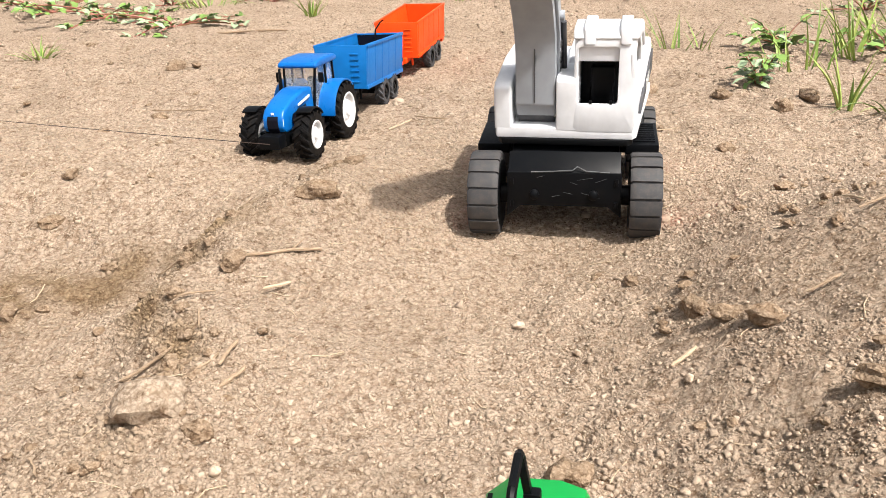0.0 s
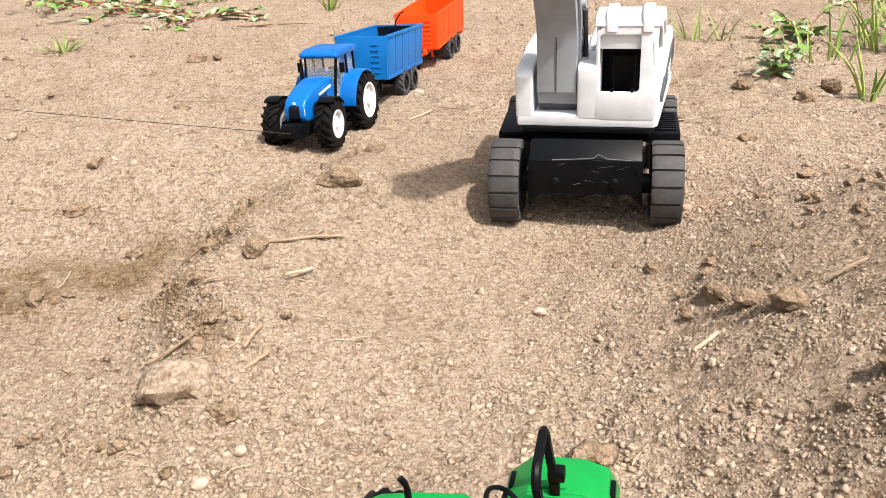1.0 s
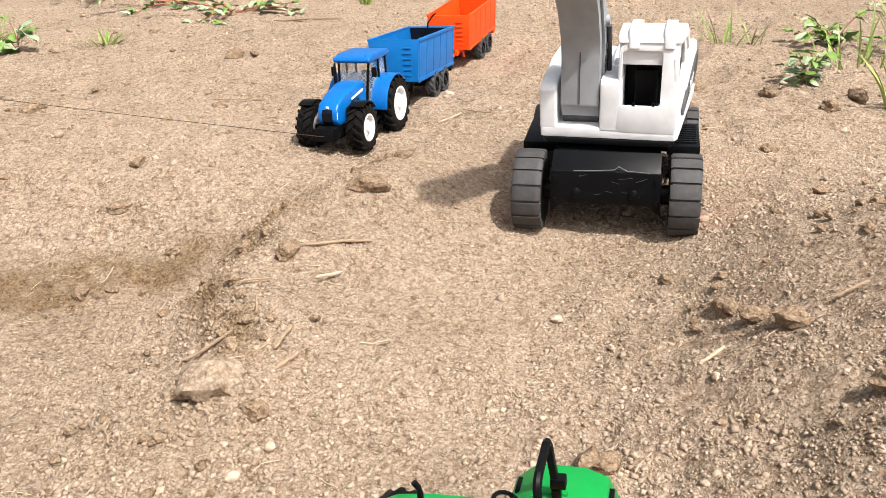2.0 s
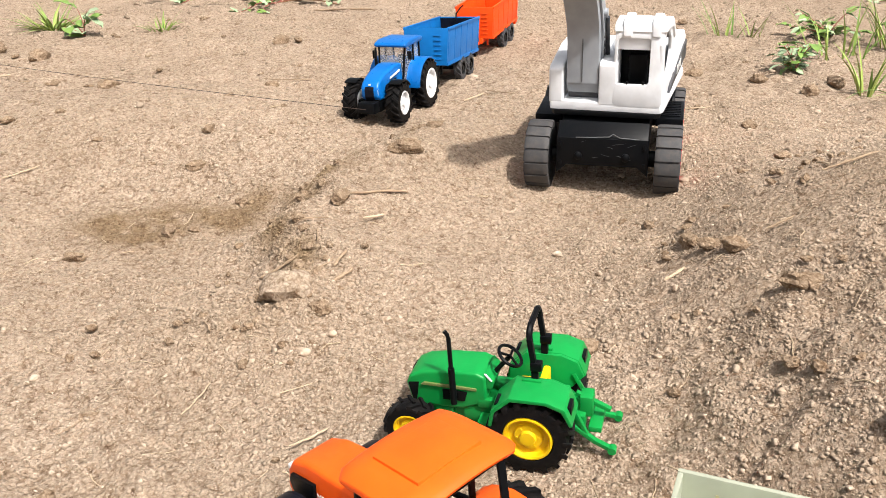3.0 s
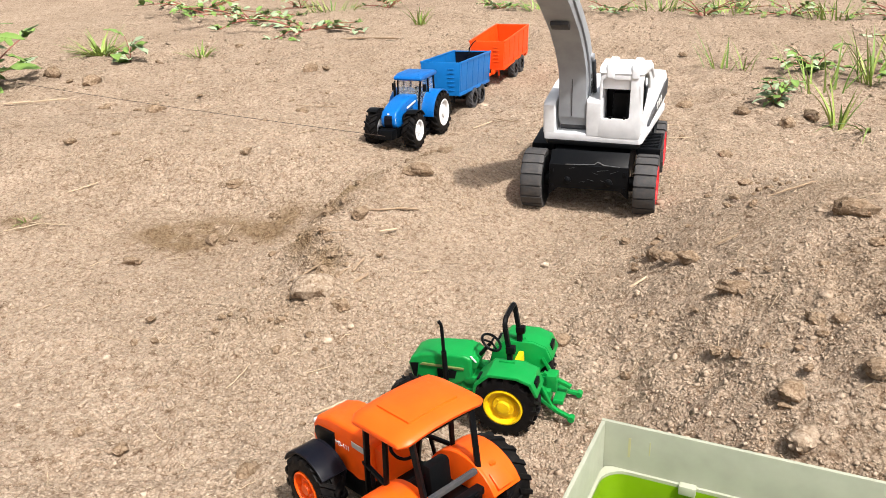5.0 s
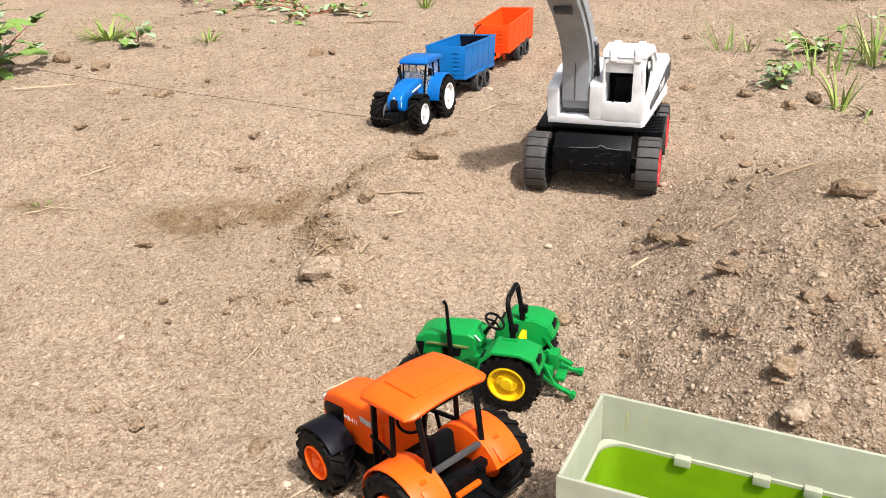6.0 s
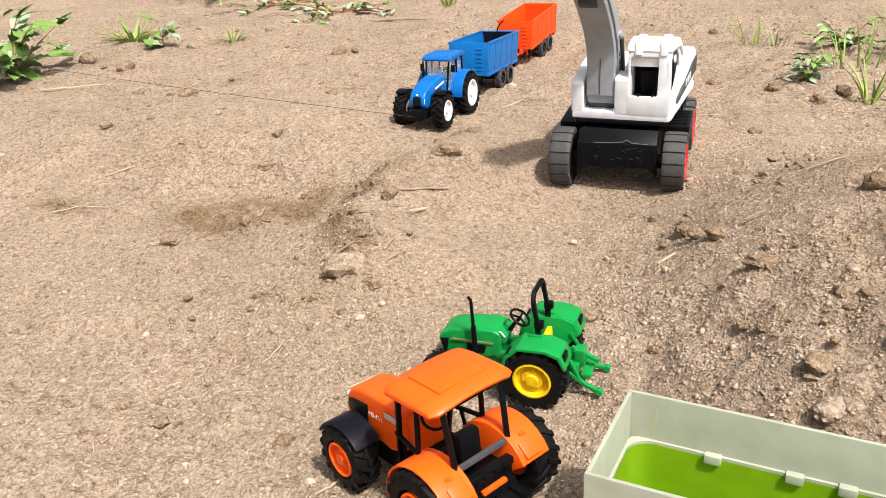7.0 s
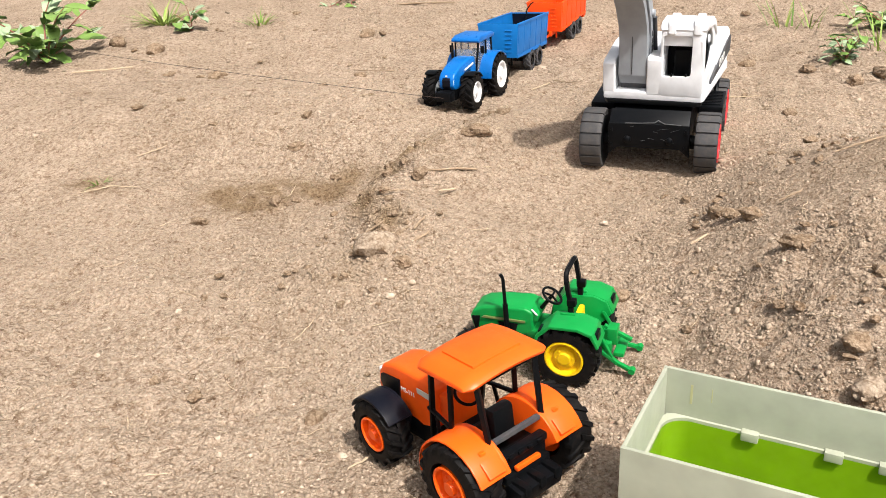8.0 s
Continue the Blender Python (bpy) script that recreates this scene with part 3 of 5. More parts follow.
        part("arch", tube([(s * 0.066, 0.127 + 0.0395 * math.cos(a), 0.0365 + 0.0395 * math.sin(a)) for a in np.linspace(0.5, 2.7, 12)], 0.0022, 6), M_SCUFF, ex)
    part("turntable", lathe([(0, -0.005), (0.045, -0.005), (0.047, 0.0), (0.047, 0.008), (0, 0.008)], 40), M_BLACK, ex, at=pose(0, 0.065, 0.078, 90, 0, 0))
    # upper structure, turned a little on its ring
    slew = pose(0.001, 0.075, -0.003, 0, 0, -2.5) @ pose(0, -0.075, 0)
    def flare(u, v, w):
        return u, v, w + (0.085 * max(u - 0.011, 0) if w > 0.02 else 0)
    part("skirt", prism([(-0.058, 0.008), (0.058, 0.008), (0.0625, 0.014), (0.074, 0.155), (0.063, 0.165), (-0.052, 0.165), (-0.0625, 0.155), (-0.0625, 0.014)], "z", 0.0785, 0.0835, 0.001), M_BLACK, ex, "black lower rim of the upper body", at=slew)
    fl = prism([(-0.0635, 0.010), (0.0625, 0.010), (0.0660, 0.016), (0.0775, 0.150), (0.067, 0.164), (-0.054, 0.164), (-0.0655, 0.150), (-0.0655, 0.016)], "z", 0.0835, 0.0925, 0.0012)
    body = part("upper_body", fl, M_WHITE, ex, "white plastic upper body", at=slew)
    part("side_wall", prism([(0.010, 0.090), (0.010, 0.124), (0.016, 0.1275), (0.075, 0.134), (0.15, 0.132), (0.15, 0.090)], "x", -0.0655, -0.049, 0.0025, 3), M_WHITE, body)
    part("nose_wall", prism([(0.0098, 0.0895), (0.0098, 0.130), (0.013, 0.1325), (0.060, 0.1325), (0.060, 0.0895)], "x", -0.008, 0.012, 0.0018, 3), M_WHITE, body)
    part("engine_cover", prism([(0.082, 0.090), (0.082, 0.132), (0.090, 0.1365), (0.150, 0.1345), (0.163, 0.126), (0.163, 0.100), (0.150, 0.090)], "x", -0.004, 0.064, 0.004, 3, flare), M_WHITE, body)
    part("rear_deck", box(-0.050, -0.0045, 0.084, 0.160, 0.0900, 0.1240, 0.003), M_WHITE, body)
    part("side_stripe", prism([(0.050, 0.093), (0.160, 0.103), (0.161, 0.1215), (0.140, 0.1195), (0.052, 0.098)], "x", 0.0630, 0.0658, 0.0003, 1, flare), M_DGREY, body, "dark grey side panel")
    for k in range(3):
        part("print_mark", box(0.0728 + 0.0009 * k, 0.0737 + 0.0009 * k, 0.092 + 0.011 * k, 0.100 + 0.011 * k, 0.1015 + 0.001 * k, 0.1095 + 0.001 * k, 0.0), M_PRINT, body, "white print on the side panel")
    # cab: front and right faces with window holes, roof, back
    lean = 0.10
    def front(u, v):
        return (u, 0.0096 + lean * max(v - 0.112, 0), v)
    out = [front(u, v) for u, v in ((0.013, 0.0895), (0.0605, 0.0895), (0.0635, 0.093), (0.0615, 0.162), (0.0575, 0.1655), (0.017, 0.1655), (0.0085, 0.157), (0.0075, 0.093))]
    hole = [front(u, v) for u, v in octagon(0.0105, 0.0475, 0.1120, 0.1435, 0.0022)]
    hole[4:6] = [front(0.0460, 0.1555), front(0.0130, 0.1555)]
    hole[3], hole[6] = front(0.0475, 0.1535), front(0.0112, 0.1535)
    part("cab_front", bevelled(panel_ring(out, hole, (0, 0.004, 0)), 0.0009, 2), M_WHITE, body, "white cab front with an open window")
    def side(u, v):
        return (0.0632 - 0.03 * max(v - 0.1, 0) + 0.085 * (u - 0.011), u, v)
    out = [side(u, v) for u, v in ((0.011, 0.0895), (0.05, 0.0895), (0.088, 0.0925), (0.088, 0.134), (0.077, 0.148), (0.060, 0.165), (0.022, 0.166), (0.013, 0.150))]
    hole = [side(u, v) for u, v in ((0.022, 0.110), (0.028, 0.105), (0.054, 0.122), (0.064, 0.134), (0.060, 0.147), (0.048, 0.157), (0.028, 0.157), (0.022, 0.150))]
    part("cab_side", bevelled(panel_ring(out, hole, (-0.004, 0, 0)), 0.0009, 2), M_WHITE, body, "white cab side with a slanted window")
    part("cab_side", prism([(0.030, 0.126), (0.082, 0.126), (0.080, 0.142), (0.060, 0.162), (0.034, 0.164)], "x", 0.008, 0.0115, 0.0009), M_WHITE, body)
    part("cab_pillar", prism([(0.0125, 0.124), (0.020, 0.124), (0.026, 0.165), (0.0165, 0.165)], "x", 0.008, 0.0115, 0.0007), M_WHITE, body)
    roof = prism([(0.0130, 0.1615), (0.0165, 0.1670), (0.024, 0.1695), (0.052, 0.1695), (0.064, 0.163), (0.080, 0.145), (0.076, 0.142), (0.060, 0.157)], "x", 0.0065, 0.0640, 0.0026, 3, flare)
    part("cab_roof", roof, M_WHITE, body, "white rounded cab roof")
    for x in (0.016, 0.0475):
        part("roof_rib", prism([(0.0125, 0.157), (0.0140, 0.1690), (0.019, 0.1735), (0.046, 0.1735), (0.056, 0.168), (0.056, 0.162)], "x", x, x + 0.0105, 0.0022, 3), M_WHITE, body)
    part("cab_interior", boxes((0.012, 0.058, 0.046, 0.078, 0.093, 0.152), (0.012, 0.058, 0.015, 0.05, 0.092, 0.104), (0.022, 0.043, 0.035, 0.05, 0.10, 0.135), bev=0.002), M_BLACK, body, "black cab interior")
    part("visor", box(0.0105, 0.0500, 0.0165, 0.0195, 0.1440, 0.1620, 0.0010), M_WHITE, body, "white upper cab lining")
    for x in (0.0235, 0.0415):
        part("clip", box(x - 0.0012, x + 0.0012, 0.010, 0.0135, 0.1115, 0.1145, 0.0004), M_BLACK, body)
    # boom
    prof = [(0.022, 0.0975), (0.012, 0.110), (0.0125, 0.150), (0.008, 0.166), (-0.010, 0.190), (-0.040, 0.218), (-0.085, 0.250), (-0.105, 0.262), (-0.092, 0.280), (-0.060, 0.262), (-0.015, 0.232), (0.020, 0.204), (0.040, 0.180), (0.050, 0.150), (0.052, 0.112), (0.044, 0.0975)]
    boom = part("boom", prism(prof, "x", -0.0455, -0.0088, 0.0016, 2), M_GREY, ex, "grey moulded boom", at=slew)
    part("seam", boxes((-0.0279, -0.0271, 0.0112, 0.0135, 0.112, 0.160), bev=0), M_DGREY, boom)
    part("side_plate", prism([(0.026, 0.114), (0.026, 0.150), (0.016, 0.172), (-0.004, 0.197), (-0.034, 0.224), (-0.080, 0.257), (-0.074, 0.265), (-0.030, 0.236), (0.010, 0.205), (0.034, 0.176), (0.042, 0.150), (0.042, 0.114)], "x", -0.0090, -0.0060, 0.0008), M_GREY, boom, "ribbed grey side plate")
    for k in range(5):
        part("rib", box(-0.0070, -0.0048, 0.027, 0.034, 0.118 + 0.0085 * k, 0.1235 + 0.0085 * k, 0.0006), M_DGREY, boom)
    part("pin", rod((-0.0080, 0.022, 0.178), (-0.0020, 0.022, 0.178), 0.0040, 16), M_GREY, boom)
    part("pin", rod((-0.046, -0.045, 0.236), (-0.008, -0.045, 0.236), 0.0036, 14), M_GREY, boom)
    part("bracket", box(-0.0385, -0.0165, -0.006, 0.006, -0.0010, 0.0032, 0.0008, pose(0, -0.058, 0.2285, 145, 0, 0)), M_DGREY, boom)
    part("boom_foot", rod((-0.0445, 0.030, 0.1005), (-0.0105, 0.030, 0.1005), 0.0095, 20), M_DGREY, ex, "dark boom pivot", at=slew)
    part("piston", rod((-0.0035, 0.046, 0.12), (-0.0035, 0.030, 0.172), 0.0026, 10), M_DGREY, boom)

    for y in (0, 0.127):
        part("axle", rod((-0.057, y, 0.0365), (0.057, y, 0.0365), 0.0085, 18), M_BLACK, ex)
        for x in (-0.0545, 0.0545):
            part("axle_plate", rod((x - 0.0008, y, 0.0365), (x + 0.0008, y, 0.0365), 0.0285, 28), M_BLACK, ex, "black backing plate")
    squash = Matrix.Diagonal((0.90, 1, 1, 1))
    stretch = Matrix.Translation((0, 0, -0.0785 * 0.055 + 0.002)) @ Matrix.Diagonal((0.90, 1, 1.055, 1))
    for o in ex.children:
        if o.name.startswith(("skirt", "upper_body", "boom")):
            o.matrix_basis = stretch @ o.matrix_basis
        elif not o.name.startswith(("wheel", "axle", "side_deck", "rib", "arch")):
            o.matrix_basis = squash @ o.matrix_basis


make_excavator()


# ---- green tractor ----
M_DECAL = plastic("worn_gold_decal", (0.13, 0.17, 0.05), 0.5, 0.3)


def make_green_tractor():
    """Nose along +x, origin on the ground under the rear axle."""
    tr = thing("toy_tractor", rest(0.0745, 0.2400, 175, 0.074, 0.0005), "green toy tractor with yellow wheels and a black roll bar", "toy tractor")
    wheels(tr, ((0, 0.0280), (0, -0.0280)), 0.0260, 0.0170, M_YELLOW, M_RUBBER, lambda r, w: tyre_farm(r, w, 17), "yellow dished wheel", 0.575)
    wheels(tr, ((0.076, 0.0250), (0.076, -0.0250)), 0.0178, 0.0130, M_YELLOW, M_RUBBER, lambda r, w: tyre_farm(r, w, 14), "yellow dished wheel", 0.6)
    def narrow(u, v, w):
        return u, v, w * (1 - 0.12 * max(0, (u - 0.04) / 0.05)) * (1 - 5.0 * max(0, v - 0.047))
    hood = part("hood", prism([(0.030, 0.034), (0.030, 0.0535), (0.036, 0.0565), (0.056, 0.0560), (0.072, 0.0535), (0.080, 0.0490), (0.0825, 0.0430), (0.0795, 0.0290), (0.076, 0.0265), (0.046, 0.027)], "y", -0.0138, 0.0138, 0.0022, 3, narrow), M_GREEN, tr, "green rounded hood")
    part("grille", prism([(0.0810, 0.0450), (0.0830, 0.0425), (0.0805, 0.0290), (0.0775, 0.0290)], "y", -0.0100, 0.0100, 0.0007), M_BLACK, hood, "black front grille")
    for s in (-1, 1):
        part("grille", prism([(0.0735, 0.0450), (0.0808, 0.0440), (0.0785, 0.0305), (0.0760, 0.0305)], "y", s * 0.0110, s * 0.0129, 0.0003), M_BLACK, hood)
        part("stripe", prism([(0.036, 0.0452), (0.070, 0.0460), (0.072, 0.0442), (0.036, 0.0432)], "y", s * 0.0128, s * 0.01415, 0.0001), M_DECAL, hood, "worn dull gold side stripe")
        part("vent", prism([(0.042, 0.0415), (0.058, 0.0420), (0.058, 0.0340), (0.044, 0.0340)], "y", s * 0.0130, s * 0.0141, 0.0002), M_BLACK, hood)
    part("engine", boxes((0.026, 0.078, -0.0095, 0.0095, 0.014, 0.034), (0.034, 0.046, -0.0122, 0.0122, 0.018, 0.030), (0.052, 0.064, -0.0122, 0.0122, 0.017, 0.029), bev=0.0014), M_GREEN, tr)
    part("transmission", boxes((-0.018, 0.036, -0.012, 0.012, 0.013, 0.037), (0.012, 0.036, -0.014, 0.014, 0.030, 0.037), bev=0.0015), M_GREEN, tr)
    part("front_axle", boxes((0.072, 0.080, -0.022, 0.022, 0.013, 0.0185), (0.070, 0.0815, 0.012, 0.018, 0.012, 0.024), (0.070, 0.0815, -0.018, -0.012, 0.012, 0.024), bev=0.001), M_GREEN, tr)
    part("rear_axle", rod((0, -0.028, 0.0238), (0, 0.028, 0.0238), 0.006, 16), M_GREEN, tr)
    part("dashboard", prism([(0.0265, 0.044), (0.0255, 0.0495), (0.0305, 0.0560), (0.0315, 0.044)], "y", -0.0115, 0.0115, 0.0008), M_GREEN, tr, "green dashboard")
    part("dash_print", prism([(0.0262, 0.0508), (0.0300, 0.0558), (0.0310, 0.0558), (0.0275, 0.0508)], "y", 0.0108, 0.0119, 0.0001), M_RIM, tr, "white print")
    for s in (-1, 1):
        a, b = sorted((s * 0.0145, s * 0.0375))
        f = bmesh.new()
        join(f, prism([(-0.027, 0.0375), (-0.0225, 0.0485), (-0.012, 0.0525), (0.010, 0.0525), (0.021, 0.0425), (0.0235, 0.031), (0.0212, 0.031), (0.0190, 0.0410), (0.009, 0.0500), (-0.011, 0.0500), (-0.0205, 0.0463), (-0.0250, 0.0368)], "y", a, b, 0.0007))
        join(f, prism([(-0.026, 0.038), (-0.022, 0.048), (-0.012, 0.052), (0.010, 0.052), (0.0205, 0.042), (0.023, 0.020), (-0.01, 0.020)], "y", s * 0.0125, s * 0.0155, 0.0006))
        f.transform(Matrix.Translation((0, 0, 0.0022)))
        fe = part("fender", f, M_GREEN, tr, "green mudguard")
        part("tail_light", box(-0.0255, -0.0215, min(s * 0.022, s * 0.032), max(s * 0.022, s * 0.032), 0.0425, 0.0490, 0.0006, pose(0, 0, 0)), M_BLACK, fe)
        part("marker", box(0.0135, 0.0195, min(s * 0.024, s * 0.034), max(s * 0.024, s * 0.034), 0.0445, 0.0482, 0.0006), M_BLACK, fe)
        part("grab_bar", box(-0.006, 0.006, min(s * 0.0165, s * 0.0190), max(s * 0.0165, s * 0.0190), 0.0520, 0.0560, 0.0006), M_GREEN, fe)
        part("step", boxes((0.020, 0.034, min(s * 0.013, s * 0.024), max(s * 0.013, s * 0.024), 0.0135, 0.0265), bev=0.0012), M_GREEN, tr)
    part("lamp", box(-0.010, -0.0065, 0.0145, 0.0175, 0.0525, 0.0565, 0.0005), M_AMBER, tr, "small orange lamp")
    part("seat", boxes((-0.003, 0.0125, -0.0085, 0.0085, 0.038, 0.0435), (-0.0065, -0.002, -0.0085, 0.0085, 0.040, 0.0535), bev=0.0016), M_YELLOW, tr, "yellow seat")
    part("steering_column", rod((0.028, 0, 0.049), (0.0177, 0, 0.0630), 0.0016, 8), M_BLACK, tr)
    ring = [(0.0105 * 0.8 * math.cos(a), 0.0105 * 0.8 * math.sin(a), 0) for a in np.linspace(0, 2 * math.pi, 25)]
    sw = tube(ring, 0.0011, 7, False)
    for a in (0.5, 2.6, 4.7):
        join(sw, rod((0, 0, 0), (0.0084 * math.cos(a), 0.0084 * math.sin(a), 0), 0.0009, 6))
    part("steering_wheel", sw, M_BLACK, tr, at=pose(0.0170, 0, 0.0640, 0, -36, 0))
    ex = tube([(0.0500, 0.0170, 0.034), (0.0500, 0.0170, 0.062)], 0.0021, 12)
    join(ex, tube([(0.0500, 0.0170, 0.061), (0.0500, 0.0170, 0.0845), (0.0505, 0.0170, 0.0875), (0.0523, 0.0170, 0.0902)], 0.0014, 10))
    part("exhaust", ex, M_BLACK, tr, "black upright exhaust pipe")
    bar = bmesh.new()
    for s in (-1, 1):
        join(bar, square_bar([(-0.0015, s * 0.0150, 0.046), (-0.0015, s * 0.0150, 0.066)], 0.0042, 0.0036))
        join(bar, square_bar([(-0.0015, s * 0.0150, 0.066), (0.0010, s * 0.0150, 0.088)], 0.0036, 0.0032))
        join(bar, box(-0.0060, 0.0010, min(s * 0.0125, s * 0.0178), max(s * 0.0125, s * 0.0178), 0.0665, 0.0725, 0.0008))
        join(bar, tube([(0.0010, s * 0.0150, 0.087), (0.0013, s * 0.0142, 0.0918), (0.0013, s * 0.0122, 0.0945), (0.0013, s * 0.009, 0.0955)], 0.0020, 8))
    join(bar, tube([(0.0013, -0.0095, 0.0955), (0.0013, 0.0095, 0.0955)], 0.0020, 8))
    part("roll_bar", bar, M_BLACK, tr, "black folding roll bar")
    hi = boxes((-0.030, -0.014, -0.0105, 0.0105, 0.020, 0.030), (-0.034, -0.026, -0.0055, 0.0055, 0.026, 0.041), (-0.040, -0.032, -0.012, 0.012, 0.0195, 0.0235), bev=0.001)
    part("hitch_block", hi, M_GREEN, tr, "green rear linkage")
    for s in (-1, 1):
        part("lower_arm", square_bar([(-0.018, s * 0.0135, 0.029), (-0.036, s * 0.0140, 0.0150), (-0.047, s * 0.0165, 0.0115)], 0.0034, 0.0030), M_GREEN, tr)
        part("arm_end", rod((-0.047, s * 0.0140, 0.0115), (-0.047, s * 0.0190, 0.0115), 0.0026, 12), M_GREEN, tr)
        part("lift_rod", square_bar([(-0.020, s * 0.0125, 0.045), (-0.032, s * 0.0140, 0.0185)], 0.0026, 0.0024), M_GREEN, tr)
    part("top_link", square_bar([(-0.024, 0, 0.040), (-0.043, 0, 0.0300)], 0.0034, 0.003), M_GREEN, tr)
    for o in tr.children:
        if not o.name.startswith(("wheel", "fender")):
            o.matrix_basis = Matrix.Diagonal((1, 1, 0.925, 1)) @ o.matrix_basis


make_green_tractor()


# ---- orange tractor ----
def make_orange_tractor():
    tr = thing("toy_tractor", rest(0.0575, 0.0765, 147, 0.088, -0.0008), "bright orange toy tractor with an open black cab frame", "toy tractor")
    wheels(tr, ((0, 0.0350), (0, -0.0425)), 0.0278, 0.0220, M_ORANGE, M_RUBBER, lambda r, w: tyre_farm(r, w, 16, 0.055), "orange dished wheel", 0.52)
    wheels(tr, ((0.090, 0.0305), (0.090, -0.0305)), 0.0236, 0.0185, M_ORANGE, M_RUBBER, lambda r, w: tyre_farm(r, w, 14), "orange dished wheel", 0.54)
    def narrow(u, v, w):
        return u, v, w * (1 - 0.16 * max(0, (u - 0.075) / 0.035)) * (1 - 6.0 * max(0, v - 0.054))
    hood = part("hood", prism([(0.044, 0.036), (0.044, 0.0655), (0.060, 0.0675), (0.090, 0.0665), (0.104, 0.0625), (0.110, 0.055), (0.1125, 0.044), (0.108, 0.031), (0.100, 0.029), (0.06, 0.031)], "y", -0.0165, 0.0165, 0.003, 3, narrow), M_ORANGE, tr, "orange rounded hood")
    for s in (-1, 1):
        part("side_vent", prism([(0.083, 0.0575), (0.1035, 0.0560), (0.1055, 0.051), (0.099, 0.036), (0.086, 0.038)], "y", s * 0.0142, s * 0.0163, 0.0005), M_BLACK, hood, "black side vent")
        part("decal", prism([(0.048, 0.0595), (0.062, 0.0600), (0.062, 0.0562), (0.048, 0.0552)], "y", s * 0.0160, s * 0.0166, 0.0001), M_SILVER, hood, "pale printed decal")
    lettering("M5-111", 0.0050, M_PRINT, hood, pose(0.0725, 0.01672, 0.0530, 90, 0, 180))
    part("nose", prism([(0.1085, 0.054), (0.1135, 0.046), (0.1110, 0.032), (0.106, 0.032)], "y", -0.0115, 0.0115, 0.0012), M_BLACK, tr, "black front grille")
    for s in (-1, 1):
        part("headlight", box(0.1065, 0.1105, min(s * 0.007, s * 0.013), max(s * 0.007, s * 0.013), 0.0525, 0.0575, 0.0012), M_RIM, hood)
    part("engine", boxes((0.030, 0.106, -0.0125, 0.0125, 0.014, 0.037), (0.050, 0.085, -0.016, 0.016, 0.020, 0.034), bev=0.0016), M_BLACK, tr)
    part("front_axle", boxes((0.085, 0.095, -0.024, 0.024, 0.015, 0.0235), bev=0.0015), M_BLACK, tr)
    part("rear_axle", boxes((-0.008, 0.008, -0.026, 0.026, 0.020, 0.033), bev=0.002), M_BLACK, tr)
    part("cab_floor", boxes((-0.014, 0.046, -0.021, 0.021, 0.026, 0.036), (0.016, 0.046, -0.028, 0.028, 0.024, 0.030), bev=0.0015), M_BLACK, tr)
    for s in (-1, 1):
        a, b = sorted((s * 0.0205, s * 0.0385))
        arc = [(0.090 + 0.0272 * math.cos(t), 0.0236 + 0.0272 * math.sin(t)) for t in np.linspace(0.55, 2.55, 9)]
        arc2 = [(0.090 + 0.0252 * math.cos(t), 0.0236 + 0.0252 * math.sin(t)) for t in np.linspace(2.55, 0.55, 9)]
        fe = bmesh.new()
        join(fe, prism(arc + arc2, "y", a, b, 0.0009))
        join(fe, prism(arc + [(0.076, 0.016), (0.10, 0.016)], "y", s * 0.0190, s * 0.0212, 0.0005))
        part("front_fender", fe, M_NAVY, tr, "black front mudguard")
        a, b = sorted((s * 0.0205, s * 0.0425))
        arc = [(0.001 + 0.0316 * math.cos(t), 0.0272 + 0.0308 * math.sin(t)) for t in np.linspace(-0.10, 2.75, 13)]
        arc2 = [(0.001 + 0.0298 * math.cos(t), 0.0272 + 0.0292 * math.sin(t)) for t in np.linspace(2.75, -0.10, 13)]
        rf = bmesh.new()
        join(rf, prism(arc + arc2, "y", a, b, 0.0011))
        join(rf, prism(arc + [(-0.01, 0.026)], "y", s * 0.0190, s * 0.0218, 0.0006))
        rfp = part("rear_fender", rf, M_ORANGE, tr, "orange rear mudguard")
        part("lamp_boss", box(-0.018, -0.012, min(s * 0.028, s * 0.033), max(s * 0.028, s * 0.033), 0.0485, 0.0535, 0.0012), M_ORANGE, rfp)
        part("ridge", prism([(-0.027, 0.041), (-0.020, 0.0485), (-0.021, 0.051), (-0.029, 0.043)], "y", s * 0.023, s * 0.036, 0.0008), M_ORANGE, rfp)
    # cab frame
    legs = {}
    for s in (-1, 1):
        legs[s] = ((0.044, s * 0.0205, 0.034), (0.0315, s * 0.0235, 0.0955), (-0.0135, s * 0.0215, 0.050), (-0.0100, s * 0.0235, 0.0940), (0.016, s * 0.0275, 0.036), (0.011, s * 0.0255, 0.0940))
        a, b, c, d, e, f = legs[s]
        part("cab_post", square_bar([a, b], 0.0032, 0.0030), M_BLACK, tr)
        part("cab_post", square_bar([c, d], 0.0036, 0.0030), M_BLACK, tr)
        part("cab_post", square_bar([e, f], 0.0030, 0.0026), M_BLACK, tr)
        part("door_rail", square_bar([(0.042, s * 0.022, 0.056), (0.0155, s * 0.0268, 0.0545)], 0.0026, 0.0022), M_BLACK, tr)
        part("door_rail", square_bar([(0.032, s * 0.0240, 0.055), (0.030, s * 0.0255, 0.036)], 0.0026, 0.0022), M_BLACK, tr)
    part("rear_rail", square_bar([(-0.0135, -0.0215, 0.052), (-0.0135, 0.0215, 0.052)], 0.0034, 0.0030), M_DGREY, tr, "worn grey rear cab rail")
    part("rear_rail", square_bar([(-0.0102, -0.0232, 0.0920), (-0.0102, 0.0232, 0.0920)], 0.0030, 0.0026), M_BLACK, tr)
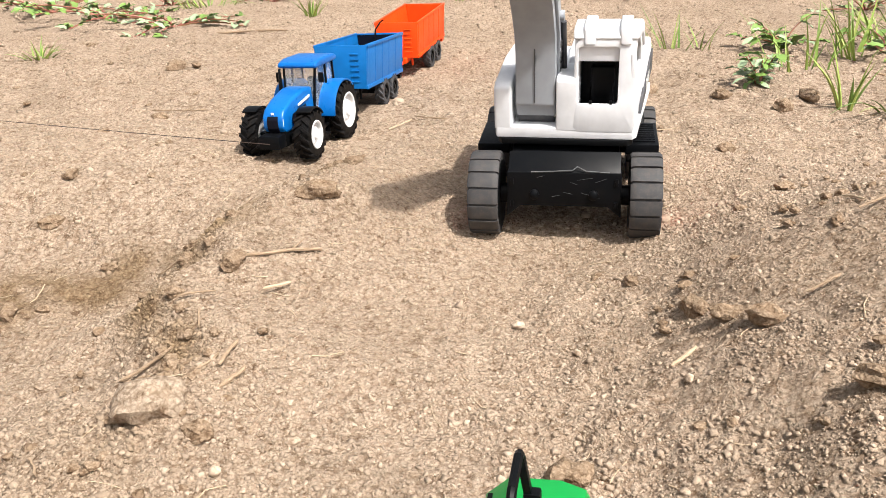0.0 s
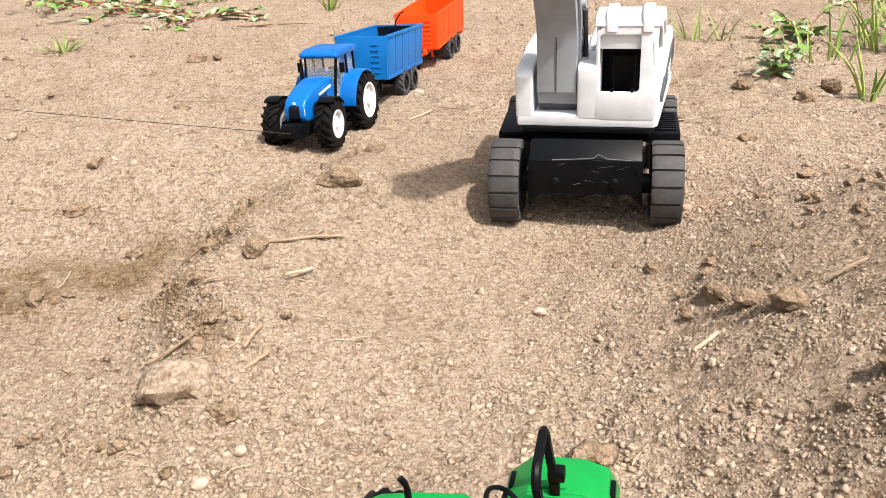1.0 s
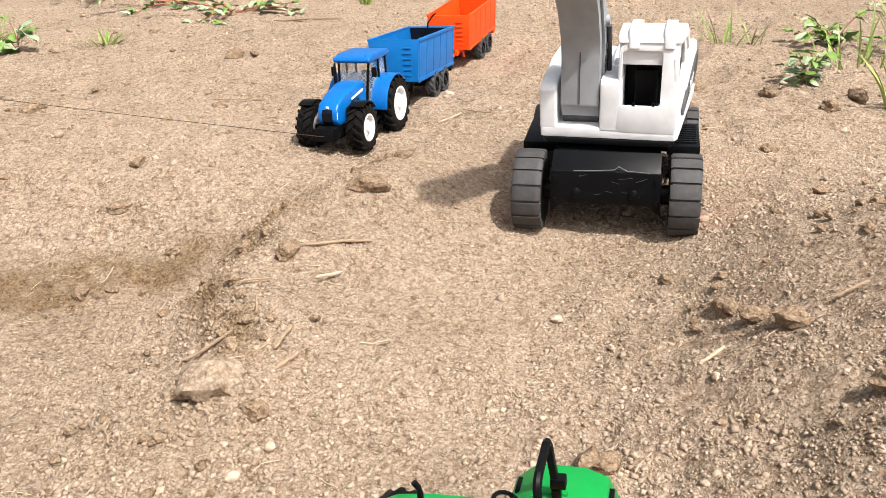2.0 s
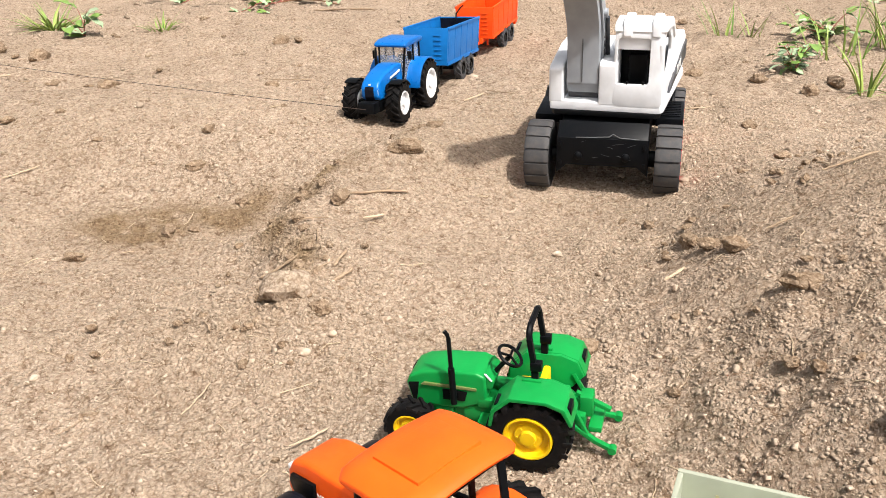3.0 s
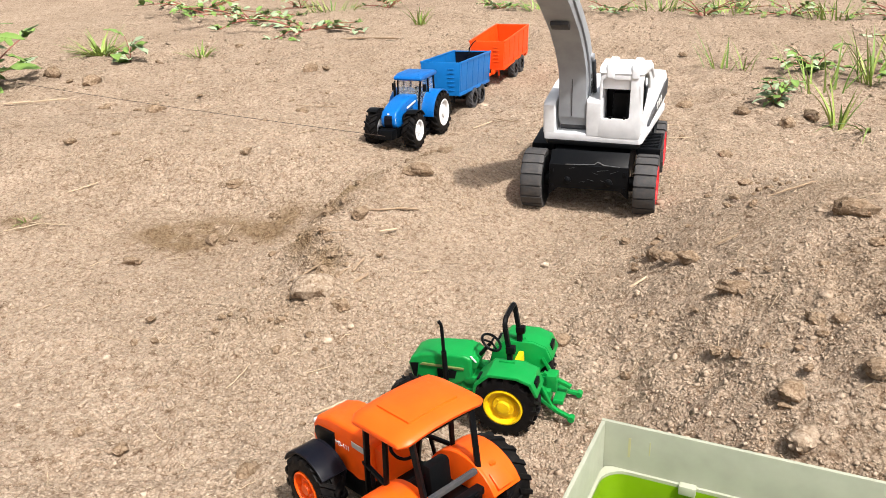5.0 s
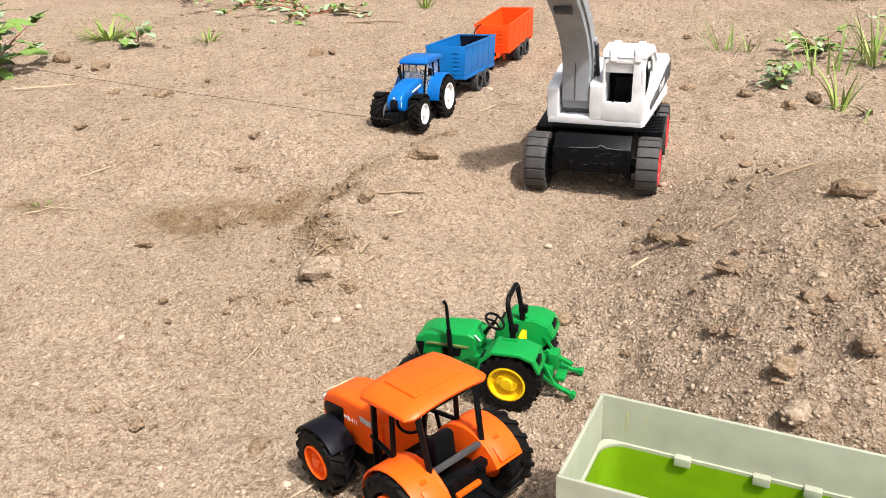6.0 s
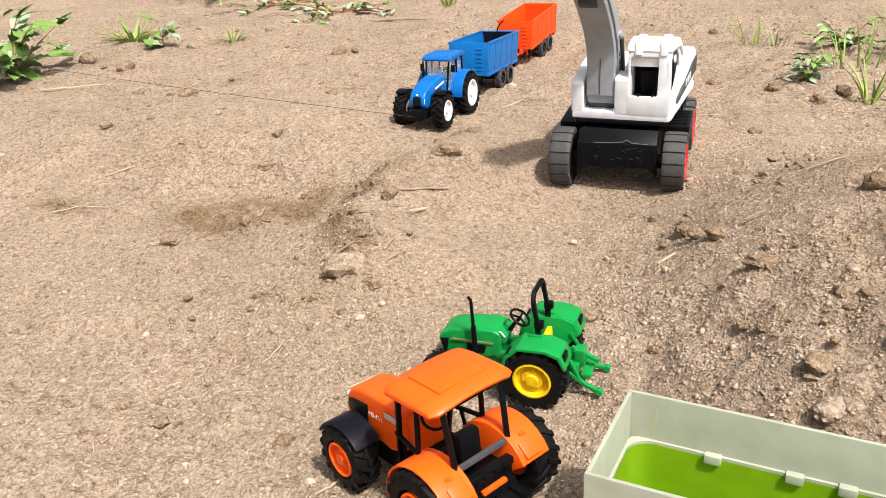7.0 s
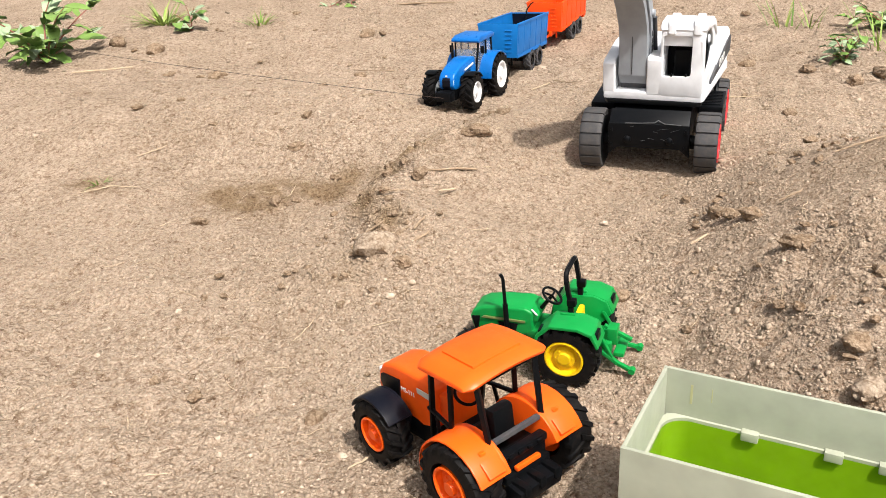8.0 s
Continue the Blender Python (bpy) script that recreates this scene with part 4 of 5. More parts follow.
    part("front_rail", square_bar([(0.0317, -0.0235, 0.0935), (0.0317, 0.0235, 0.0935)], 0.0030, 0.0026), M_BLACK, tr)
    rp = [(-0.0135, 0.0935), (-0.0150, 0.0960), (-0.012, 0.0985), (-0.002, 0.0997), (0.024, 0.1010), (0.0325, 0.1002), (0.0360, 0.0978), (0.0345, 0.0950), (0.015, 0.0945)]
    rbm = bmesh.new()
    secs = np.linspace(-0.0335, 0.0335, 15)
    rows = []
    for w in secs:
        edge = max(0, abs(w) - 0.027) / 0.0065
        k = 1 - 0.16 * edge ** 2
        rows.append([rbm.verts.new((0.0105 + (u - 0.0105) * k, w, (v - 0.0955) * (1 - 0.45 * edge ** 2) + 0.0955 - 0.0028 * (w / 0.0335) ** 2)) for u, v in rp])
    for p, q in zip(rows, rows[1:]):
        for i in range(len(rp)):
            rbm.faces.new((p[i], p[(i + 1) % len(rp)], q[(i + 1) % len(rp)], q[i]))
    rbm.faces.new(rows[0])
    rbm.faces.new(rows[-1][::-1])
    roof = part("roof", bevelled(rbm, 0.0006, 2, 40), M_ORANGE, tr, "glossy orange cab roof")
    part("roof_panel", prism([(-0.004, 0.098), (-0.004, 0.1002), (0.025, 0.1014), (0.025, 0.098)], "y", -0.019, 0.019, 0.0007), M_ORANGE, roof)
    part("seat", boxes((0.002, 0.020, -0.0085, 0.0085, 0.036, 0.044), (-0.004, 0.004, -0.0085, 0.0085, 0.040, 0.064), bev=0.0028), M_BLACK, tr, "black seat")
    part("dashboard", boxes((0.036, 0.046, -0.012, 0.012, 0.036, 0.060), bev=0.002), M_ORANGE, tr)
    ring = [(0.008 * math.cos(a), 0.008 * math.sin(a), 0) for a in np.linspace(0, 2 * math.pi, 21)]
    part("steering_wheel", tube(ring, 0.0011, 6, False), M_BLACK, tr, at=pose(0.0305, 0, 0.060, 0, -35, 0))
    part("rear_panel", boxes((-0.020, -0.0135, -0.0195, 0.0195, 0.0385, 0.0435), (-0.018, -0.0130, -0.019, 0.019, 0.030, 0.0395), bev=0.0012), M_SCUFF, tr, "black rear panel")
    for k in range(4):
        part("clip", box(-0.0215, -0.0185, -0.014 + 0.008 * k, -0.010 + 0.008 * k, 0.0400, 0.0425, 0.0005), M_BLACK, tr)
    part("rear_body", boxes((-0.022, -0.010, -0.0185, 0.0185, 0.024, 0.0305), bev=0.0018), M_BLACK, tr)
    part("rear_badge", box(-0.0228, -0.0195, -0.010, 0.010, 0.0312, 0.0342, 0.0008), M_ORANGE, tr)
    part("rear_guard", prism([(-0.014, 0.012), (-0.030, 0.013), (-0.033, 0.024), (-0.020, 0.026)], "y", -0.018, 0.018, 0.001), M_SCUFF, tr, "black ribbed rear linkage")
    for k in range(3):
        part("rib", box(-0.034, -0.020, -0.015 + 0.0125 * k, -0.010 + 0.0125 * k, 0.020, 0.0275, 0.0008), M_BLACK, tr)
    part("ladder", boxes((0.022, 0.040, 0.0225, 0.0285, 0.010, 0.0125), (0.022, 0.040, 0.0225, 0.0285, 0.018, 0.0205), (0.022, 0.0245, 0.0225, 0.0285, 0.010, 0.027), (0.0375, 0.040, 0.0225, 0.0285, 0.010, 0.027), bev=0.0006), M_BLACK, tr)


make_orange_tractor()


# ---- plastic tub ----
def make_tub():
    tub = thing("toy_trailer_bed", pose(0.1470, 0.1020, hgt(0.2, 0.06) + 0.003, 0, 0, -11), "pale cream plastic toy trailer bed lined with lime green", "toy trailer")
    L, W, H, T = 0.27, 0.0855, 0.090, 0.0026
    part("back_wall", box(0, L, -T, 0, -0.004, H, 0.0008), M_TUB, tub)
    part("front_wall", box(0, L, -W, -W + T, -0.004, H, 0.0008), M_TUB, tub)
    part("end_wall", box(0.0002, T, -W + T + 0.0001, -T - 0.0001, 0, H - 0.0002, 0.0006), M_TUB, tub)
    part("end_wall", box(L - T, L - 0.0002, -W + T + 0.0001, -T - 0.0001, 0, H - 0.0002, 0.0006), M_TUB, tub)
    part("floor", box(T, L - T, -W + T, -T, 0.002, 0.0045, 0), M_LIME, tub, "lime green bottom")
    zt = 0.060
    c = []
    x0, x1, y0, y1, r = 0.0045, L - 0.0045, -W + 0.0045, -0.0045, 0.014
    for cx, cy, a0 in ((x1 - r, y1 - r, 0), (x0 + r, y1 - r, 90), (x0 + r, y0 + r, 180), (x1 - r, y0 + r, 270)):
        for k in range(7):
            a = radians(a0 + 15 * k)
            c.append((cx + r * math.cos(a), cy + r * math.sin(a), cx, cy))
    inner = [(p[0], p[1], zt) for p in c]
    sh = bmesh.new()
    n = len(c)
    vi = [sh.verts.new(p) for p in inner]
    vo = [sh.verts.new((min(max(p[0] + (p[0] - q[2]) * 0.45, T + 0.0001), L - T - 0.0001), min(max(p[1] + (p[1] - q[3]) * 0.45, -W + T + 0.0001), -T - 0.0001), zt)) for p, q in zip(inner, c)]
    vl = [sh.verts.new((p[0], p[1], zt - 0.002)) for p in inner]
    for k in range(n):
        j = (k + 1) % n
        sh.faces.new((vi[k], vi[j], vo[j], vo[k]))
        sh.faces.new((vl[k], vl[j], vi[j], vi[k]))
    part("ledge", sh, M_TUB, tub)
    ln = bmesh.new()
    lo = [ln.verts.new((p[0], p[1], 0.005)) for p in inner]
    hi = [ln.verts.new((p[0], p[1], zt - 0.0021)) for p in inner]
    for k in range(n):
        j = (k + 1) % n
        ln.faces.new((lo[k], lo[j], hi[j], hi[k]))
    part("liner", ln, M_LIME, tub, "lime green inner lining")
    for x in (0.047, 0.091, 0.118, 0.165, 0.21):
        part("tab", box(x, x + 0.0095, -0.0075, -T, zt - 0.0045, zt + 0.0012, 0.0007), M_TUB, tub)
    # dried brownish runs on the inside
    for x, w, l in ((0.0165, 0.0014, 0.013), (0.0285, 0.0006, 0.009)):
        part("stain", box(x, x + w, -T - 0.00015, -T + 0.0003, H - 0.008 - l, H - 0.008, 0), M_STAIN, tub, "dull brown dried run")


M_STAIN = plastic("brown_stain", (0.42, 0.40, 0.22), 0.6, 0.3)
make_tub()


# ---- blue tractor and trailers ----
BLUE_X, BLUE_Y, BLUE_H = -0.1865, 0.914, 262.0


def make_blue_tractor():
    tr = thing("toy_tractor", rest(BLUE_X, BLUE_Y, BLUE_H, 0.092, 0.0008), "blue toy tractor with white rims towing a trailer", "toy tractor")
    wheels(tr, ((0, 0.0310), (0, -0.0310)), 0.0325, 0.0180, M_RIM, M_RUBBER, lambda r, w: tyre_farm(r, w, 18), "white dished wheel", 0.62)
    wheels(tr, ((0.092, 0.0300), (0.092, -0.0300)), 0.0258, 0.0180, M_RIM, M_RUBBER, lambda r, w: tyre_farm(r, w, 16), "white dished wheel", 0.58)
    def narrow(u, v, w):
        return u, v, w * (1 - 0.30 * max(0, (u - 0.05) / 0.07)) * (1 - 10.0 * max(0, v - 0.052))
    hood = part("hood", prism([(0.040, 0.036), (0.040, 0.0670), (0.060, 0.0675), (0.090, 0.0620), (0.108, 0.0545), (0.114, 0.047), (0.114, 0.036), (0.108, 0.030), (0.06, 0.032)], "y", -0.0165, 0.0165, 0.0035, 3, narrow), M_BLUE, tr, "blue sloping hood")
    part("grille", prism([(0.1125, 0.049), (0.1150, 0.045), (0.1150, 0.036), (0.111, 0.031)], "y", -0.0060, 0.0060, 0.0006), M_NAVY, hood)
    part("badge", box(0.1118, 0.1128, -0.0016, 0.0016, 0.0500, 0.0525, 0.0004), M_RIM, hood)
    for s in (-1, 1):
        part("headlight", prism([(0.1075, 0.049), (0.1130, 0.046), (0.1130, 0.038), (0.109, 0.040)], "y", s * 0.0080, s * 0.0117, 0.0008), M_RIM, hood, "clear headlight")
        part("side_vent", prism([(0.062, 0.052), (0.096, 0.048), (0.098, 0.041), (0.066, 0.040)], "y", s * 0.0147, s * 0.0158, 0.0003), M_NAVY, hood)
        part("decal", prism([(0.052, 0.060), (0.082, 0.0555), (0.082, 0.0535), (0.052, 0.0575)], "y", s * 0.0150, s * 0.0163, 0.0002), M_PRINT, hood)
    part("engine", boxes((0.030, 0.110, -0.0115, 0.0115, 0.016, 0.036), (0.045, 0.075, -0.015, 0.015, 0.020, 0.034), bev=0.0016), M_BLACK, tr)
    part("front_axle", boxes((0.086, 0.098, -0.026, 0.026, 0.017, 0.028), bev=0.0018), M_BLACK, tr)
    part("front_weight", boxes((0.110, 0.127, -0.0115, 0.0115, 0.017, 0.031), (0.105, 0.115, -0.006, 0.006, 0.019, 0.029), bev=0.0018), M_SCUFF, tr, "black front weight block")
    part("rear_axle", boxes((-0.010, 0.010, -0.024, 0.024, 0.020, 0.036), bev=0.002), M_BLACK, tr)
    part("cab_floor", boxes((-0.014, 0.045, -0.0195, 0.0195, 0.030, 0.040), bev=0.0015), M_BLACK, tr)
    for s in (-1, 1):
        a, b = sorted((s * 0.0225, s * 0.0385))
        arc = [(0.092 + 0.0292 * math.cos(t), 0.0258 + 0.0292 * math.sin(t)) for t in np.linspace(1.1, 2.45, 8)]
        arc2 = [(0.092 + 0.0274 * math.cos(t), 0.0258 + 0.0274 * math.sin(t)) for t in np.linspace(2.45, 1.1, 8)]
        part("front_fender", prism(arc + arc2, "y", a, b, 0.0006), M_BLACK, tr, "black front mudguard")
        a, b = sorted((s * 0.0185, s * 0.0375))
        arc = [(0.001 + 0.0365 * math.cos(t), 0.0320 + 0.0360 * math.sin(t)) for t in np.linspace(0.02, 2.5, 13)]
        arc2 = [(0.001 + 0.0342 * math.cos(t), 0.0320 + 0.0337 * math.sin(t)) for t in np.linspace(2.5, 0.02, 13)]
        rf = prism(arc + arc2, "y", a, b, 0.001)
        join(rf, prism(arc + [(-0.01, 0.03)], "y", s * 0.0172, s * 0.0196, 0.0005))
        part("rear_fender", rf, M_BLUE, tr, "blue rear mudguard")
        part("cab_post", square_bar([(0.0430, s * 0.0165, 0.042), (0.0360, s * 0.0185, 0.0885)], 0.0024, 0.0022), M_BLACK, tr)
        part("cab_post", square_bar([(0.0130, s * 0.0205, 0.042), (0.0130, s * 0.0200, 0.0885)], 0.0024, 0.0022), M_BLACK, tr)
        part("cab_post", square_bar([(-0.0120, s * 0.0190, 0.056), (-0.0100, s * 0.0190, 0.0885)], 0.0026, 0.0022), M_BLACK, tr)
        a, b = sorted((s * 0.0175, s * 0.0182))
        pane = part("window_pane", prism([(0.0415, 0.043), (0.0355, 0.088), (-0.0095, 0.088), (-0.0115, 0.058), (0.012, 0.043)], "y", a, b, 0), M_GLASS, tr, "clear cab window")
        pane.visible_shadow = False
        part("mirror", box(0.036, 0.038, min(s * 0.022, s * 0.028), max(s * 0.022, s * 0.028), 0.070, 0.081, 0.0006), M_BLACK, tr)
    pane = part("window_pane", prism([(0.0432, 0.043), (0.0364, 0.088), (0.0358, 0.088), (0.0426, 0.043)], "y", -0.0158, 0.0158, 0), M_GLASS, tr, "clear windscreen")
    pane.visible_shadow = False
    part("rear_cab", boxes((-0.0125, -0.0105, -0.0175, 0.0175, 0.040, 0.060), bev=0.0008), M_BLACK, tr)
    part("seat", boxes((0.000, 0.016, -0.008, 0.008, 0.040, 0.050), (-0.006, 0.002, -0.008, 0.008, 0.044, 0.070), bev=0.0025), M_BLACK, tr)
    ring = [(0.0075 * math.cos(a), 0.0075 * math.sin(a), 0) for a in np.linspace(0, 2 * math.pi, 19)]
    part("steering_wheel", tube(ring, 0.0010, 6, False), M_BLACK, tr, at=pose(0.027, 0, 0.061, 0, -35, 0))
    roof = prism([(-0.0165, 0.0880), (-0.0180, 0.0920), (-0.012, 0.0955), (0.030, 0.0955), (0.0425, 0.0925), (0.0440, 0.0885), (0.0400, 0.0868)], "y", -0.0225, 0.0225, 0.0026, 3, lambda u, v, w: (u, v - 9 * max(0, abs(w) - 0.012) ** 2, w))
    part("roof", roof, M_BLUE, tr, "blue cab roof")
    ex = tube([(0.0440, -0.0205, 0.040), (0.0440, -0.0205, 0.072)], 0.0021, 10)
    join(ex, tube([(0.0440, -0.0205, 0.070), (0.0440, -0.0205, 0.082), (0.0425, -0.0205, 0.0855)], 0.0014, 8))
    part("exhaust", ex, M_BLACK, tr, "black exhaust stack")
    part("ladder", boxes((0.030, 0.046, 0.0195, 0.0275, 0.012, 0.0145), (0.030, 0.046, 0.0195, 0.0275, 0.022, 0.0245), (0.030, 0.032, 0.0195, 0.0275, 0.012, 0.034), (0.044, 0.046, 0.0195, 0.0275, 0.012, 0.034), bev=0.0006), M_BLACK, tr)
    part("drawbar", boxes((-0.046, -0.008, -0.004, 0.004, 0.016, 0.0205), bev=0.001), M_BLACK, tr)


def make_trailer(x, y, heading, shell, inside, frame_mat, label):
    """Origin on the ground between the two axles, drawbar along +x."""
    t = thing("toy_trailer", rest(x, y, heading, 0.03, 0.0008), label, "toy trailer", "towed trailers")
    w4 = ((0.0215, 0.0275), (0.0215, -0.0275), (-0.0215, 0.0275), (-0.0215, -0.0275))
    wheels(t, w4, 0.0178, 0.0125, M_BLACK, M_DGREY, lambda r, w: tyre_farm(r, w, 13), "black dished wheel", 0.55)
    x0, x1, w, zb, zt, th = -0.070, 0.098, 0.0345, 0.0345, 0.0860, 0.0018
    part("floor", box(x0, x1, -w + 0.003, w - 0.003, zb - 0.002, zb, 0.0004), frame_mat, t)
    def flare(u, v, s):
        return s * (w - 0.0035 * (zt - v) / (zt - zb))
    for s in (-1, 1):
        sw = prism([(flare(0, zb, s), zb - 0.002), (flare(0, zt, s), zt), (flare(0, zt, s) - s * th, zt), (flare(0, zb, s) - s * th, zb - 0.002)], "x", x0, x1, 0.0004)
        wall = part("side_wall", sw, shell, t)
        part("rim", box(x0 - 0.0006, x1 + 0.0006, min(s * (w - 0.0022), s * (w + 0.0012)), max(s * (w - 0.0022), s * (w + 0.0012)), zt - 0.003, zt + 0.0008, 0.0006), shell, wall)
        for k in range(6):
            xk = x0 + 0.004 + k * (x1 - x0 - 0.010) / 5
            part("rib", prism([(flare(0, zb, s) + s * 0.0006, zb), (flare(0, zt - 0.003, s) + s * 0.0006, zt - 0.003), (flare(0, zt - 0.003, s) - s * 0.0004, zt - 0.003), (flare(0, zb, s) - s * 0.0004, zb)], "x", xk, xk + 0.0026, 0.0003), shell, wall)
        part("rail", box(x0, x1, min(s * (w - 0.0045), s * (w - 0.0020)), max(s * (w - 0.0045), s * (w - 0.0020)), zb - 0.003, zb + 0.002, 0.0005), shell, wall)
    def face(xa, xb):
        return prism([(-w + 0.0035, zb - 0.002), (w - 0.0035, zb - 0.002), (w, zt), (-w, zt)], "x", xa, xb, 0.0004)
    fw = part("front_wall", face(x1 - 0.0004, x1 + 0.0016), shell, t)
    part("front_lining", prism([(-w + 0.0060, zb + 0.001), (w - 0.0060, zb + 0.001), (w - 0.0025, zt - 0.002), (-w + 0.0025, zt - 0.002)], "x", x1 - 0.0012, x1 - 0.0006, 0), inside, fw)
    rw = part("tailgate", face(x0 - 0.0016, x0 + 0.0004), shell, t)
    part("lining", prism([(-w + 0.0060, zb + 0.001), (w - 0.0060, zb + 0.001), (w - 0.0025, zt - 0.002), (-w + 0.0025, zt - 0.002)], "x", x0 + 0.0006, x0 + 0.0012, 0), inside, rw, "tailgate's inner face")
    for k in range(6):
        part("rung", box(x1 + 0.0012, x1 + 0.0026, 0.012, 0.023, zb + 0.006 + 0.0068 * k, zb + 0.0076 + 0.0068 * k, 0.0003), shell, fw)
    part("underframe", boxes((x0 + 0.004, x1 + 0.008, -0.014, -0.009, 0.0245, 0.0330), (x0 + 0.004, x1 + 0.008, 0.009, 0.014, 0.0245, 0.0330), (-0.034, 0.034, -0.012, 0.012, 0.0165, 0.0270), (x0 - 0.006, x0 + 0.002, -0.028, 0.028, 0.0220, 0.0270), bev=0.001), frame_mat, t)
    part("axle", rod((0.0215, -0.028, 0.0178), (0.0215, 0.028, 0.0178), 0.003, 10), frame_mat, t)
    part("axle", rod((-0.0215, -0.028, 0.0178), (-0.0215, 0.028, 0.0178), 0.003, 10), frame_mat, t)
    part("drawbar", square_bar([(x1 - 0.005, -0.010, 0.0270), (x1 + 0.038, 0, 0.0200)], 0.0038, 0.0034), frame_mat, t)
    part("drawbar", square_bar([(x1 - 0.005, 0.010, 0.0270), (x1 + 0.038, 0, 0.0200)], 0.0038, 0.0034), frame_mat, t)
    for s in (-1, 1):
        part("tail_bracket", box(x0 - 0.012, x0 - 0.004, min(s * 0.018, s * 0.028), max(s * 0.018, s * 0.028), 0.0235, 0.0285, 0.0007), frame_mat, t)
        part("prop", rod((x1 - 0.012, s * 0.018, 0.018), (x1 - 0.012, s * 0.018, 0.033), 0.0018, 8), frame_mat, t)
    return t


make_blue_tractor()
blue_trailer = make_trailer(-0.1690, 1.112, 264.5, M_TBLUE, M_NAVY, M_BLACK, "blue plastic toy tipping trailer, empty and dark inside")
hook = tube([(-0.060, -0.004, 0.037), (-0.061, -0.005, 0.070), (-0.062, -0.002, 0.092), (-0.066, 0.004, 0.101), (-0.069, 0.008, 0.104)], 0.0011, 7)
part("hook", hook, M_BLACK, blue_trailer, "thin black coupling hook")
make_trailer(-0.1420, 1.386, 263.0, M_TORANGE, M_TORANGE, M_TORANGE, "red-orange plastic toy tipping trailer, empty, coupled behind")


def make_pull_thread():
    p0, p1 = Vector((-0.203, 0.785, hgt(-0.2, 0.79) + 0.024)), Vector((-2.3, 1.42, 0.16))
    pts = []
    for k in range(40):
        f = k / 39
        p = p0.lerp(p1, f)
        p.z += -0.03 * math.sin(math.pi * f)
        p.z = max(p.z, hgt(p.x, p.y) + 0.004)
        pts.append(p)
    solo("pull_thread", tube(pts, 0.00042, 5), M_THREAD, Matrix(), "thin dark thread tied to the front of a toy tractor", "thread")


make_pull_thread()


# ---- clods, stones, twigs ----
def clod_mesh(name, mat, r, seed, jag=0.35, flat=0.75, sub=3):
    bm = bmesh.new()
    bmesh.ops.create_icosphere(bm, subdivisions=sub, radius=1)
    o = Vector((seed * 3.1, seed * 1.7, seed * 0.9))
    for v in bm.verts:
        d = v.co.normalized()
        k = 1 + jag * noise.noise(d * 1.3 + o) + jag * 0.5 * noise.noise(d * 3.1 + o) + jag * 0.25 * noise.noise(d * 7.0 + o) + 0.08 * noise.noise(d * 15 + o)
        v.co = Vector((d.x, d.y, d.z * flat)) * k * r
    return finish(name, bm, mat, True)


def clod(x, y, r, mat, label, seed, sx=1.0, sy=1.0, flat=0.75, jag=0.35, turn=0.0, group="soil clods", name="soil_clod", category="soil clod"):
    me = clod_mesh(name, mat, r, seed, jag, flat)
    ob = solo(name, me, mat, pose(x, y, hgt(x, y) + r * flat * 0.38, 0, 0, turn) @ Matrix.Diagonal((sx, sy, 1, 1)), label, category, group)
    return ob


CLODS = (
    (-0.115, 0.645, 0.012, 1.5, 0.8), (-0.105, 0.735, 0.007, 1.2, 0.9), (-0.156, 0.540, 0.010, 1.2, 0.8), (0.174, 0.478, 0.0100, 1.5, 0.7),
    (0.203, 0.420, 0.0085, 1.4, 0.7), (0.189, 0.446, 0.0080, 1.5, 0.7), (0.260, 0.848, 0.0088, 1.0, 1.0), (0.118, 0.585, 0.0052, 1.1, 0.9),
    (0.142, 0.565, 0.0055, 1.2, 0.9), (0.337, 0.420, 0.0140, 1.4, 0.8), (-0.409, 0.459, 0.0070, 1.6, 0.8), (-0.377, 0.659, 0.0085, 1.4, 0.8),
    (-0.390, 0.728, 0.007, 1.4, 0.8), (-0.348, 0.534, 0.0085, 1.5, 0.8), (-0.325, 0.545, 0.0055, 1.4, 0.8), (-0.298, 0.607, 0.005, 1.4, 0.8),
    (-0.109, 0.141, 0.0085, 1.2, 0.9), (-0.216, 0.142, 0.0055, 1.2, 0.9), (-0.258, 0.150, 0.0048, 1.1, 0.9), (-0.112, 0.352, 0.0075, 1.1, 0.9),
    (0.093, 0.340, 0.0120, 1.1, 0.9), (0.262, 0.185, 0.0085, 1.3, 0.9), (0.31, 0.185, 0.0085, 1.2, 0.9), (0.285, 0.255, 0.0075, 1.2, 0.8),
    (0.235, 0.330, 0.0095, 1.5, 0.7), (0.205, 0.150, 0.0070, 1.3, 0.8), (0.36, 1.03, 0.012, 1.2, 0.9), (0.40, 1.07, 0.014, 1.3, 0.8),
    (0.30, 1.10, 0.010, 1.3, 0.8), (0.23, 0.62, 0.006, 1.2, 0.8), (0.27, 0.66, 0.007, 1.3, 0.9), (-0.69, 0.98, 0.014, 1.3, 0.8),
    (-0.95, 1.17, 0.020, 1.3, 0.8), (-1.08, 1.22, 0.018, 1.3, 0.8), (-0.42, 1.0, 0.009, 1.3, 0.9), (0.21, 1.13, 0.012, 1.2, 0.8), (-0.55, 1.35, 0.015, 1.4, 0.8),
)
for k, (x, y, r, sx, sy) in enumerate(CLODS):
    clod(x, y, r, M_CLOD, "brown crumbly clod of dry earth on the sand", k + 1, sx, sy, 0.72, 0.42, 37 * k)
clod(-0.146, 0.366, 0.0185, M_ROCK, "flat grey-brown stone half sunk in loose soil", 52, 1.2, 0.85, 0.72, 0.25, 28, "", "stone", "stone")
clod(0.268, 0.157, 0.0105, M_ROCK, "pale flat lump of earth on the heap", 54, 1.2, 0.9, 0.6, 0.3, 60, "", "stone", "stone")
